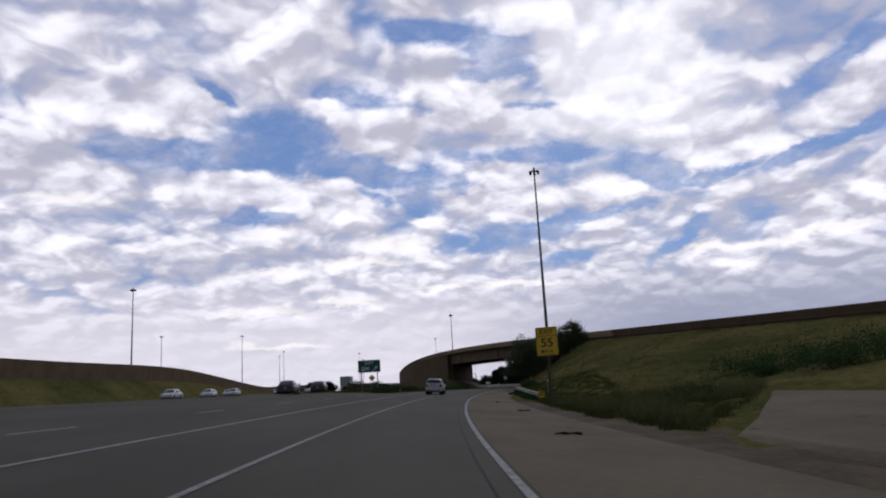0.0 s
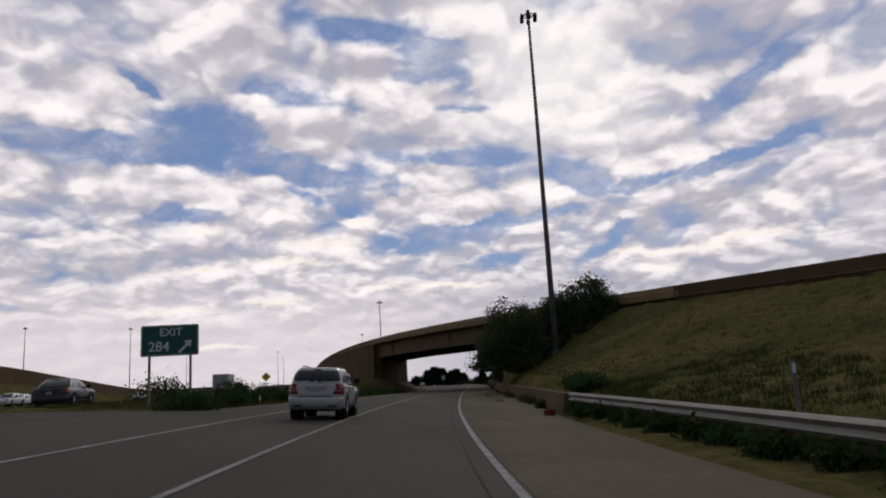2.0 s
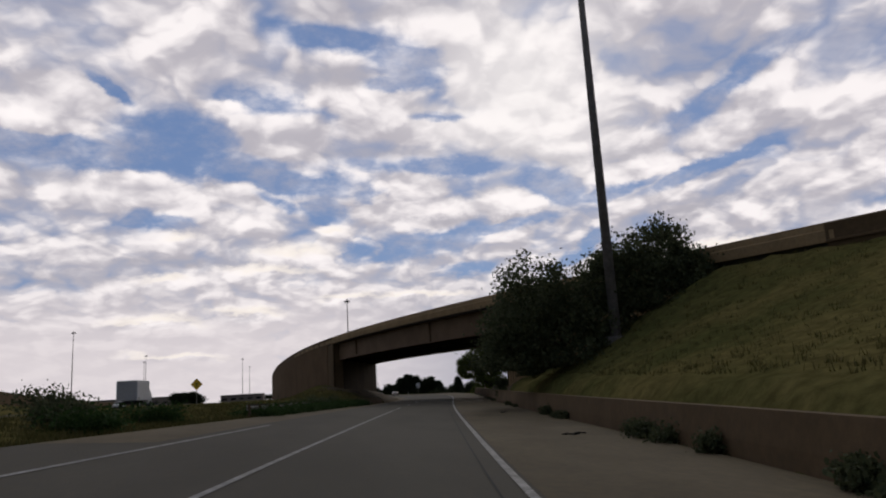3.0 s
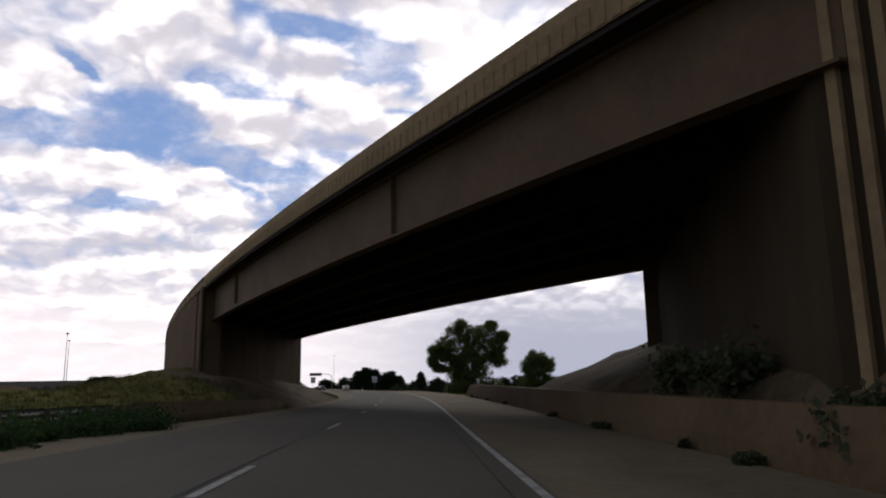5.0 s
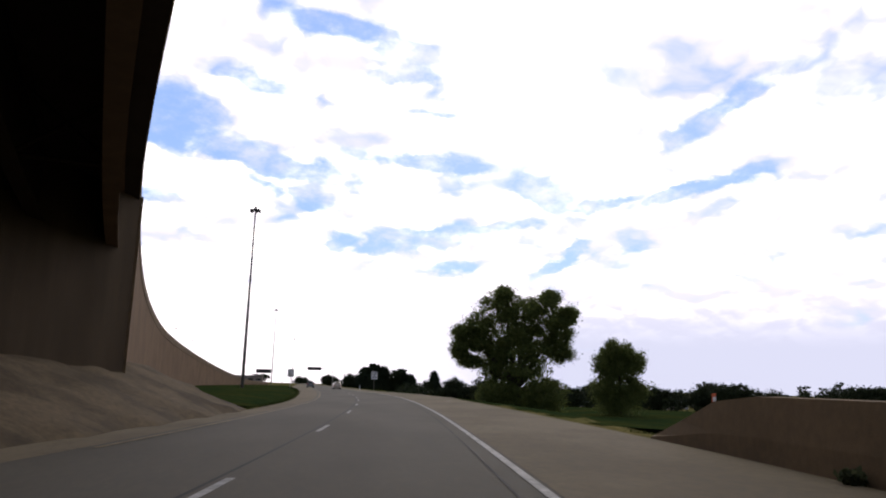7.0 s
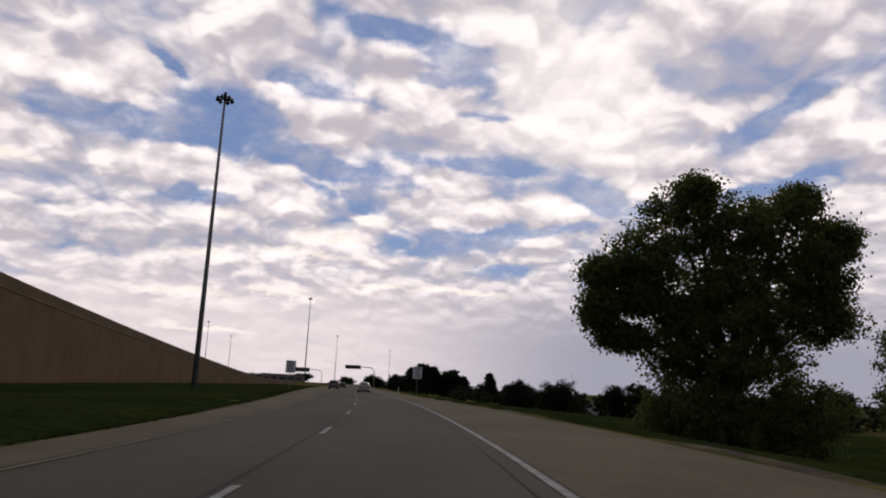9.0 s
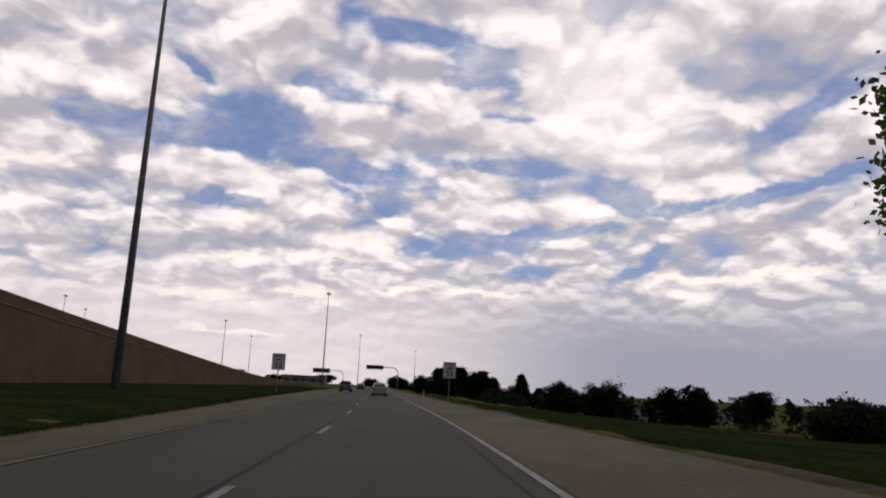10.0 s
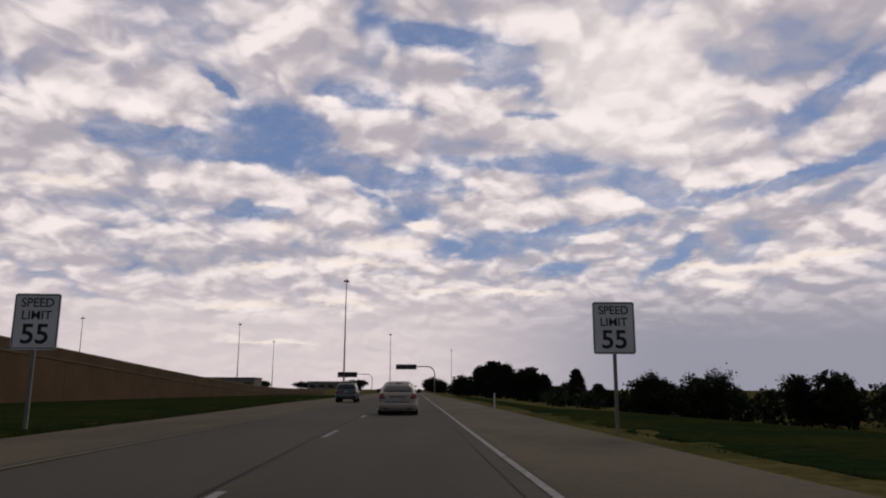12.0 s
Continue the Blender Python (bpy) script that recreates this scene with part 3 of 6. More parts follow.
def bare_patch(x, y, rx, ry, turn, seed, label="worn patch of bare tan earth at the road's edge"):
    """A ragged patch of earth laid on the ground."""
    rg = random.Random(seed)
    n, m = 36, 5
    reach = [0.75 + 0.16 * math.sin(3 * a + seed) + 0.12 * math.sin(7 * a + 2 * seed) + rg.uniform(-0.08, 0.08) for a in np.linspace(0, 2 * math.pi, n, endpoint=False)]
    verts, faces = [], []
    for j in range(m + 1):
        for i in range(n):
            a, q = 2 * math.pi * i / n, max(j / m, 0.02) * reach[i]
            u, v = rx * q * math.cos(a), ry * q * math.sin(a)
            px, py = x + u * math.cos(radians(turn)) - v * math.sin(radians(turn)), y + u * math.sin(radians(turn)) + v * math.cos(radians(turn))
            verts.append((px, py, float(ground_height(np.array(px), np.array(py))) + 0.07 - 0.12 * (j / m) ** 2))
    for j in range(m):
        for i in range(n):
            faces.append((j * n + i, j * n + (i + 1) % n, (j + 1) * n + (i + 1) % n, (j + 1) * n + i))
    ob = mesh_ob("bare_earth", verts, faces, EARTH, True)
    tagged(ob, label, "bare ground", kind="structure")


for k, (y, d, rx, ry) in enumerate(((234.0, -8.9, 1.0, 5.5), (262.0, 5.9, 0.5, 9.0), (290.0, 5.8, 0.45, 12.0), (240.0, 6.0, 0.5, 8.0))):
    px, py = across(y, d)
    bare_patch(px, py, rx, ry, -6, 13 + k)


def meadow(name, y0, y1, dl, dr, label, nd=12):
    """A sheet of greener grass along the road, laid on the ground."""
    ys = steps(y0, y1, 3.0)
    verts, faces = [], []
    for y in ys:
        a, b = float(dl(y)), float(dr(y))
        for k in range(nd + 1):
            p = on_road(y, a + (b - a) * k / nd)
            verts.append((p.x, p.y, float(ground_height(np.array(p.x), np.array(p.y))) + 0.02 + 0.16 * min(k, nd - k, 1)))
    for i in range(len(ys) - 1):
        for k in range(nd):
            j = i * (nd + 1) + k
            faces.append((j, j + 1, j + nd + 2, j + nd + 1))
    ob = mesh_ob(name, verts, faces, GREEN, True)
    tagged(ob, label, "grass", kind="structure")


meadow("grass_verge", 219, 420, lambda y: left_edge(y) - 0.25, lambda y: left_edge(y) - 14 - 10 * float(sm(np.array(y), 220, 300)), "dark green grass verge below the retaining wall")
meadow("grass_field", 200, 430, lambda y: 6.3, lambda y: 70, "dark green grass field beyond the shoulder", 30)
strip("paint_patch", 225.8, 226.5, 3.92, 4.28, 0.012, PAINT, "small white paint patch on the shoulder", "road marking", d=0.3, thick=1)

# ---------------------------------------------------------------- bridge and its approaches
U_R0, U_R1, U_L0, U_L1 = 135.8, 151.7, 184.0, 206.2


def u_right(v):
    return U_R0 + (U_R1 - U_R0) * v / FLY_W


def u_left(v):
    return U_L0 + (U_L1 - U_L0) * v / FLY_W


def build_bridge():
    br = thing("bridge", "brown concrete flyover bridge with steel girders over the road", "bridge")
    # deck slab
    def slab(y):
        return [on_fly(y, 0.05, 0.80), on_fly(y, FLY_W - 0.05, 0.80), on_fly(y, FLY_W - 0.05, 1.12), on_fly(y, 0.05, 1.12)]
    swept("deck", steps(119.2, 216, 3), slab, SOFFIT, br, "concrete deck slab coloured dark for shade")
    # girders: web with flanges
    for k in range(6):
        v = 0.82 + k * (FLY_W - 1.64) / 5
        ys = steps(u_right(v) - 0.6, u_left(v) + 0.6, 3)

        def prof(y, v=v):
            w, f = 0.03, 0.22
            k = v / FLY_W
            q = 3.10 + 0.45 * k + (0.33 - 0.55 * k) * min(max((y - 136 - 1.5 * v) / 48, 0), 1)
            pts = [(-f, 1.12), (f, 1.12), (f, 1.17), (w, 1.17), (w, q), (f, q), (f, q + 0.06), (-f, q + 0.06), (-f, q), (-w, q), (-w, 1.17), (-f, 1.17)]
            return [on_fly(y, v + a, b) for a, b in pts]
        # outer girders keep the plain brown, inner ones the shade-dark copy
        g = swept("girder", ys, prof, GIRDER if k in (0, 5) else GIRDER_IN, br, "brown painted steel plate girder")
        # stiffeners and splice
        for y in (149.6 + 1.6 * v, 174 + 1.5 * v):
            bm = bmesh.new()
            c = [on_fly(y, v - 0.2, 1.17), on_fly(y, v + 0.2, 1.17), on_fly(y + 0.12, v + 0.2, 1.17), on_fly(y + 0.12, v - 0.2, 1.17)]
            e = [on_fly(y, v - 0.2, 3.12), on_fly(y, v + 0.2, 3.12), on_fly(y + 0.12, v + 0.2, 3.12), on_fly(y + 0.12, v - 0.2, 3.12)]
            lo, hi = [bm.verts.new(p) for p in e], [bm.verts.new(p) for p in c]
            bm.faces.new(lo)
            bm.faces.new(hi)
            for i in range(4):
                bm.faces.new((lo[i], lo[(i + 1) % 4], hi[(i + 1) % 4], hi[i]))
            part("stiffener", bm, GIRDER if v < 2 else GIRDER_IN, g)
    # cross frames between girders
    for y in (150, 161, 172, 183, 194):
        for k in range(5):
            v0 = 0.82 + k * (FLY_W - 1.64) / 5 + 0.05
            v1 = v0 + (FLY_W - 1.64) / 5 - 0.1
            if not (u_right(v1) + 1 < y < u_left(v0) - 1):
                continue
            bm = bmesh.new()
            tube(bm, on_fly(y, v0, 1.4), on_fly(y, v1, 3.2), 0.06, n=6)
            tube(bm, on_fly(y, v0, 3.2), on_fly(y, v1, 1.4), 0.06, n=6)
            tube(bm, on_fly(y, v0, 3.25), on_fly(y, v1, 3.25), 0.06, n=6)
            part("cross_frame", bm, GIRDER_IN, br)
    # parapets over the span, with shallow upright grooves on the outer face
    for side, (v0, v1) in (("west", (0.0, 0.42)), ("east", (FLY_W, FLY_W - 0.42))):
        s = 1 if side == "west" else -1

        def prof(y, v0=v0, s=s):
            return [on_fly(y, v0 + s * 0.12, 0), on_fly(y, v0 + s * 0.32, 0), on_fly(y, v0 + s * 0.42, 0.8), on_fly(y, v0, 0.98), on_fly(y, v0, 0.42), on_fly(y, v0 + s * 0.08, 0.36)]
        p = swept("parapet", steps(107.6, 216, 3), prof, TAN, br, "tan concrete parapet with grooved face")
        if side == "west":
            for y in np.arange(122, 184, 0.42):
                bm = bmesh.new()
                q = [on_fly(y, -0.02, 0.44), on_fly(y + 0.26, -0.02, 0.44), on_fly(y + 0.26, -0.02, 0.94), on_fly(y, -0.02, 0.94)]
                r = [on_fly(y - 0.03, 0.02, 0.43), on_fly(y + 0.29, 0.02, 0.43), on_fly(y + 0.29, 0.02, 0.95), on_fly(y - 0.03, 0.02, 0.95)]
                a, b = [bm.verts.new(c) for c in q], [bm.verts.new(c) for c in r]
                bm.faces.new(a)
                for i in range(4):
                    bm.faces.new((a[i], a[(i + 1) % 4], b[(i + 1) % 4], b[i]))
                part("panel", bm, TAN, p)
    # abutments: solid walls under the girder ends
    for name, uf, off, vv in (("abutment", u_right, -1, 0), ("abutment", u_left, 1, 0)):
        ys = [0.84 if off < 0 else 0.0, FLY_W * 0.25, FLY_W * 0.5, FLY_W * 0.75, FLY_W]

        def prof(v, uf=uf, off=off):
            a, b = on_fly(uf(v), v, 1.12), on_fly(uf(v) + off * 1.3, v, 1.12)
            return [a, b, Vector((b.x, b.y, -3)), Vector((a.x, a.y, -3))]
        swept(name, ys, prof, SHADE_BROWN, br, "streaked brown concrete abutment wall darkened for shade")
    # pilasters at the girder ends
    for y, v, s in ((U_L0 + 0.2, 0.0, 1), (U_L1 + 0.1, FLY_W, -1)):
        bm = bmesh.new()
        c = [on_fly(y, v - s * 0.12, 0.95), on_fly(y + 1.1, v - s * 0.12, 0.95), on_fly(y + 1.1, v + s * 1.3, 0.95), on_fly(y, v + s * 1.3, 0.95)]
        hi = [bm.verts.new(p) for p in c]
        lo = [bm.verts.new((p.x, p.y, -3)) for p in c]
        bm.faces.new(hi)
        bm.faces.new(lo)
        for i in range(4):
            bm.faces.new((lo[i], lo[(i + 1) % 4], hi[(i + 1) % 4], hi[i]))
        part("pilaster", bm, BROWN, br)
    return br


bridge = build_bridge()


def flyover_slab(y):
    return [on_fly(y, 0.3, 0.80), on_fly(y, FLY_W - 0.3, 0.80), on_fly(y, FLY_W - 0.3, 1.12), on_fly(y, 0.3, 1.12)]


# this slab reuses the deck's shade-darkened colour
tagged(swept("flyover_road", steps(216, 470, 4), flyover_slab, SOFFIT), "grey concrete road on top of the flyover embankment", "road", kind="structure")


def wall_run(name, y0, y1, v, s, label, cap=True):
    """Retaining wall under the flyover's edge from the ground to the parapet."""
    def prof(y):
        a, b = on_fly(y, v + s * 0.06, 0.98), on_fly(y, v + s * 0.6, 0.98)
        return [a, b, Vector((b.x, b.y, -3.0)), Vector((a.x, a.y, -3.0))]
    w = swept(name, steps(y0, y1, 4), prof, BROWN)
    tagged(w, label, "retaining wall", kind="structure")
    if cap:
        def cprof(y):
            return [on_fly(y, v + s * 0.12, 0), on_fly(y, v + s * 0.32, 0), on_fly(y, v + s * 0.42, 0.8), on_fly(y, v + s * 0.42, 1.0), on_fly(y, v - s * 0.05, 1.0), on_fly(y, v - s * 0.05, 0.92), on_fly(y, v, 0.85), on_fly(y, v, 0.1)]
        swept("coping", steps(y0, y1, 4), cprof, BROWN, w, "brown concrete parapet on the wall")
    return w


wall_w0 = wall_run("wall_south", -20, 108.0, 0.0, 1, "brown concrete flyover retaining wall above the grass bank")
wall_w1 = wall_run("wall_west", 185.3, 470, 0.0, 1, "curved brown concrete retaining wall of the flyover")
wall_e1 = wall_run("wall_east", 207.4, 470, FLY_W, -1, "long brown concrete retaining wall falling with the flyover")
wall_e0 = wall_run("wall_back", -20, 151.6, FLY_W, -1, "brown concrete flyover retaining wall")
wall_ribbed = wall_run("wall_ribbed", 107.4, 136.7, 0.82, 1, "brown concrete wall with upright ribs beside the bridge end", cap=False)
for y in np.arange(109.0, 136.5, 0.36):
    bm = bmesh.new()
    c = [on_fly(y + 0.03, 0.76, 1.1), on_fly(y + 0.19, 0.76, 1.1), on_fly(y + 0.23, 0.90, 1.1), on_fly(y - 0.01, 0.90, 1.1)]
    hi = [bm.verts.new(p) for p in c]
    lo = [bm.verts.new((p.x, p.y, 0.2)) for p in c]
    bm.faces.new(hi)
    for i in range(4):
        bm.faces.new((lo[i], lo[(i + 1) % 4], hi[(i + 1) % 4], hi[i]))
    part("rib", bm, TAN, wall_ribbed)
for w, v, y0, y1 in ((wall_e1, FLY_W, 210, 420), (wall_w1, 0.0, 188, 300)):
    s = -1 if v else 1
    for y in np.arange(y0, y1, 4.5):
        bm = bmesh.new()
        c = [on_fly(y, v - s * 0.01, 1.02), on_fly(y + 4.475, v - s * 0.01, 1.02), on_fly(y + 4.475, v + s * 0.08, 1.02), on_fly(y, v + s * 0.08, 1.02)]
        hi = [bm.verts.new(p) for p in c]
        lo = [bm.verts.new((p.x, p.y, -1.5)) for p in c]
        bm.faces.new(hi)
        for i in range(4):
            bm.faces.new((lo[i], lo[(i + 1) % 4], hi[(i + 1) % 4], hi[i]))
        part("panel", bm, mat("wall_panel", (0.132, 0.084, 0.047), 0.88, grain=0.14, scale=5, blotch=0.2, bscale=0.3, bump=0.25, bumpscale=40, spread=0.03), w)


def fly_top(y):
    return [on_fly(y, 0.40, 0.82), on_fly(y, FLY_W - 0.40, 0.82), on_fly(y, FLY_W - 0.40, 2.0), on_fly(y, 0.40, 2.0)]


tagged(swept("flyover_road", steps(-20, 119, 5), fly_top, ROAD), "grey concrete roadway on the flyover approach", "road", kind="structure")
tagged(swept("flyover_road", steps(217, 470, 5), fly_top, ROAD), "grey concrete roadway on the flyover descent", "road", kind="structure")


FAR_WALL = smooth_curve([(20, -62.5, 8.2), (120, -62.5, 8.6), (190, -62.5, 8.7), (230, -63, 6.8), (270, -64, 4.9), (330, -66, 3.4), (380, -68, 2.6)])


def far_wall(y):
    x, z = (float(v) for v in FAR_WALL(y))
    return [Vector((x, y, z)), Vector((x - 0.6, y, z)), Vector((x - 0.6, y, -1)), Vector((x, y, -1))]


tagged(swept("wall_far", steps(20, 380, 8), far_wall, BROWN), "distant brown concrete retaining wall above a green bank", "retaining wall", kind="structure")


# ---------------------------------------------------------------- low walls at the road's edge
def toe_wall(y0, y1, d, h0, h1, s, label, slope_end=True):
    def prof(y):
        k = min(1.0, (y1 - y) / 3.5 + 0.02, 1.0) if slope_end else 1.0
        h = (h0 + (h1 - h0) * (y - y0) / (y1 - y0)) * max(k, 0.05)
        dd = d(y) if callable(d) else d
        a = [(0.0, -0.3), (0.02, h * 0.35), (0.10, h), (0.45, h), (1.15, h * 0.8), (1.2, -0.4)]
        return [on_road(y, dd + s * p, q) for p, q in a]
    return tagged(swept("low_wall", steps(y0, y1, 1.5), prof, BROWN), label, "low wall", kind="structure")


toe_wall(78.4, 193.5, lambda y: float(right_edge(y)) + 0.1, 0.80, 0.95, 1, "low brown concrete barrier wall at the road's edge")
toe_wall(151.5, 176, lambda y: float(left_edge(y)) - 0.15, 0.75, 0.6, -1, "low brown concrete toe wall under the grass mound")


# ---------------------------------------------------------------- high masts
def mast(x, y, top, name="light_mast"):
    z0 = float(ground_height(np.array(x), np.array(y)))
    th = thing(name, "tall weathered steel high mast light pole", "light mast", "high masts", pose(x, y, z0))
    h = top - z0
    bm = bmesh.new()
    tube(bm, (0, 0, 0), (0, 0, h), 0.28, 0.11, n=14)
    part("pole", bm, RUST, th, smooth=True)
    part("base_plate", tube(bmesh.new(), (0, 0, -0.4), (0, 0, 0.12), 0.55, n=16), RUST, th)
    ring = bmesh.new()
    pts = [Vector((0.5 * math.cos(a), 0.5 * math.sin(a), h - 0.3)) for a in np.linspace(0, 2 * math.pi, 17)]
    for a, b in zip(pts, pts[1:]):
        tube(ring, a, b, 0.05, n=6)
    for k in range(4):
        tube(ring, (0, 0, h - 0.3), pts[k * 4], 0.04, n=6)
    part("ring", ring, DARK, th)
    part("cap", tube(bmesh.new(), (0, 0, h - 0.55), (0, 0, h + 0.25), 0.24, 0.16, n=12), DARK, th)
    for k in range(6):
        a = k * math.pi / 3 + 0.3
        bm = bmesh.new()
        c = Vector((0.72 * math.cos(a), 0.72 * math.sin(a), h - 0.55))
        tube(bm, c + Vector((0, 0, 0.30)), c + Vector((0, 0, -0.02)), 0.10, 0.21, n=10)
        tube(bm, c + Vector((0, 0, -0.02)), c + Vector((0, 0, -0.22)), 0.21, 0.17, n=10)
        tube(bm, Vector((0.5 * math.cos(a), 0.5 * math.sin(a), h - 0.3)), c + Vector((0, 0, 0.2)), 0.04, n=6)
        part("luminaire", bm, DARK, th)
    return th


for x, y, top in ((19.17, 113.15, 35.1), (10.97, 299.0, 29.8), (-88, 218.5, 35), (-104, 412, 35), (-115, 588, 35), (7.2, 525, 35), (14.3, 752, 35),
                  (-132, 655, 35), (-72, 825, 35), (63, 953, 36), (-63, 683, 35), (-137, 378, 34)):
    mast(x, y, top)


# ---------------------------------------------------------------- signs
def text_mesh(body, size, material, name, parent, at, squeeze=1.0, bold=0.0):
    cu = bpy.data.curves.new("writing", "FONT")
    cu.body, cu.size, cu.align_x, cu.align_y, cu.extrude, cu.offset = body, size, "CENTER", "CENTER", 0.002, bold
    tmp = bpy.data.objects.new("writing", cu)
    scene.collection.objects.link(tmp)
    bpy.context.view_layer.update()
    me = bpy.data.meshes.new_from_object(tmp)
    bpy.data.objects.remove(tmp)
    me.materials.clear()
    me.materials.append(material)
    ob = new(name, me)
    ob.parent = parent
    ob.matrix_basis = at @ Matrix.Diagonal((squeeze, 1, 1, 1))
    return ob


def plate(w, h, r, material, name, parent, y=0.0, zc=0.0, thick=0.012, xc=0.0):
    bm = bmesh.new()
    n = 5
    pts = []
    for cx, cz, a0 in ((w / 2 - r, h / 2 - r, 0), (-w / 2 + r, h / 2 - r, 90), (-w / 2 + r, -h / 2 + r, 180), (w / 2 - r, -h / 2 + r, 270)):
        for k in range(n):
            a = radians(a0 + 90 * k / (n - 1))
            pts.append((xc + cx + r * math.cos(a), zc + cz + r * math.sin(a)))
    f = [bm.verts.new((p, y - thick, q)) for p, q in pts]
    b = [bm.verts.new((p, y, q)) for p, q in pts]
    bm.faces.new(f)
    bm.faces.new(b[::-1])
    for i in range(len(pts)):
        bm.faces.new((f[i], f[(i + 1) % len(pts)], b[(i + 1) % len(pts)], b[i]))
    return part(name, bm, material, parent)


SIGN_WHITE = mat("sign_white", (0.72, 0.70, 0.70), 0.45, grain=0.06, scale=6, blotch=0.12, bscale=1.5)
SIGN_BLACK = mat("sign_black", (0.012, 0.012, 0.012), 0.5)
SIGN_YELLOW = mat("sign_yellow", (0.75, 0.46, 0.012), 0.45, grain=0.06, scale=6, blotch=0.12, bscale=1.5)
SIGN_GREEN = mat("sign_green", (0.008, 0.085, 0.065), 0.5, grain=0.08, scale=6, blotch=0.15, bscale=1.2)
SIGN_TEXT = mat("sign_white_letters", (0.7, 0.7, 0.7), 0.45)
ORANGE = mat("orange_plastic", (0.55, 0.10, 0.03), 0.5)


def upright(z):
    return pose(0, -0.016, z, 90, 0, 0)


def speed_sign(x, y, turn):
    z0 = float(ground_height(np.array(x), np.array(y)))
    th = thing("speed_limit_sign", "white speed limit 55 sign on a steel post", "road sign", "speed limit signs", pose(x, y, z0, 0, 0, turn))
    zc = 2.9 - z0
    pl = plate(1.22, 1.52, 0.08, SIGN_WHITE, "sign_plate", th, zc=zc)
    bm = bmesh.new()
    for a in (-1, 1):
        box(bm, a * 0.575 - 0.011, a * 0.575 + 0.011, -0.017, -0.0125, zc - 0.70, zc + 0.70)
        box(bm, -0.575, 0.575, -0.017, -0.0125, zc + a * 0.715 - 0.011, zc + a * 0.715 + 0.011)
    part("border", bm, SIGN_BLACK, pl)
    text_mesh("SPEED", 0.34, SIGN_BLACK, "word", pl, upright(zc + 0.50), 0.95, 0.004)
    text_mesh("LIMIT", 0.34, SIGN_BLACK, "word", pl, upright(zc + 0.16), 1.0, 0.004)
    text_mesh("55", 0.74, SIGN_BLACK, "number", pl, upright(zc - 0.36), 1.05, 0.012)
    part("post", box(bmesh.new(), -0.05, 0.05, 0.004, 0.08, -0.4, zc + 0.6, 0.008), GALV, th)
    return th


speed_sign(34.26, 320.45, -3)
speed_sign(18.23, 319.6, 1)


def exit_speed_sign():
    x, y = 6.66, 39.6
    z0 = float(ground_height(np.array(x), np.array(y)))
    th = thing("exit_speed_sign", "yellow EXIT 55 MPH advisory sign on a timber post", "road sign", at=pose(x, y, z0, 0, 0, -22))
    zc = 3.18 - z0
    pl = plate(1.22, 1.56, 0.09, SIGN_YELLOW, "sign_plate", th, zc=zc)
    bm = bmesh.new()
    for a in (-1, 1):
        box(bm, a * 0.575 - 0.011, a * 0.575 + 0.011, -0.017, -0.0125, zc - 0.72, zc + 0.72)
        box(bm, -0.575, 0.575, -0.017, -0.0125, zc + a * 0.735 - 0.011, zc + a * 0.735 + 0.011)
    box(bm, -0.57, 0.57, -0.017, -0.0125, zc + 0.27, zc + 0.295)
    part("border", bm, SIGN_BLACK, pl)
    text_mesh("EXIT", 0.36, SIGN_BLACK, "word", pl, upright(zc + 0.50), 1.05, 0.004)
    text_mesh("55", 0.66, SIGN_BLACK, "number", pl, upright(zc - 0.09), 1.1, 0.010)
    text_mesh("M.P.H.", 0.27, SIGN_BLACK, "word", pl, upright(zc - 0.56), 1.0, 0.003)
    part("post", box(bmesh.new(), -0.06, 0.06, 0.004, 0.14, -0.5, zc + 0.5, 0.01), WOOD, th)


exit_speed_sign()


def exit_sign():
    x, y = -6.97, 88.0
    z0 = float(ground_height(np.array(x), np.array(y)))
    th = thing("exit_sign", "green EXIT 284 gore sign with arrow on two steel posts", "road sign", at=pose(x, y, z0, 0, 0, 0))
    zc = 3.84 - z0
    pl = plate(2.68, 1.48, 0.10, SIGN_GREEN, "sign_plate", th, zc=zc, thick=0.03)
    bm = bmesh.new()
    for a in (-1, 1):
        box(bm, a * 1.29 - 0.014, a * 1.29 + 0.014, -0.036, -0.031, zc - 0.66, zc + 0.66)
        box(bm, -1.26, 1.26, -0.036, -0.031, zc + a * 0.69 - 0.014, zc + a * 0.69 + 0.014)
    part("border", bm, SIGN_TEXT, pl)
    text_mesh("EXIT", 0.52, SIGN_TEXT, "word", pl, pose(0.05, -0.036, zc + 0.38, 90), 1.0, 0.006)
    text_mesh("284", 0.66, SIGN_TEXT, "number", pl, pose(-0.50, -0.036, zc - 0.30, 90), 1.0, 0.006)
    bm = bmesh.new()
    c = Vector((0.72, -0.034, zc - 0.30))
    dirv, nrm = Vector((0.7071, 0, 0.7071)), Vector((-0.7071, 0, 0.7071))
    shape = [(-0.42, -0.06), (0.12, -0.06), (0.12, -0.22), (0.42, 0), (0.12, 0.22), (0.12, 0.06), (-0.42, 0.06)]
    f = [bm.verts.new(c + dirv * a + nrm * b) for a, b in shape]
    bm.faces.new(f)
    ext = bmesh.ops.extrude_face_region(bm, geom=list(bm.faces))
    for v in [g for g in ext["geom"] if isinstance(g, bmesh.types.BMVert)]:
        v.co.y -= 0.004
    part("arrow", bm, SIGN_TEXT, pl)
    for a in (-0.95, 0.95):
        part("post", box(bmesh.new(), a - 0.05, a + 0.05, 0.004, 0.13, -0.5, zc + 0.6, 0.01), GALV, th)


exit_sign()


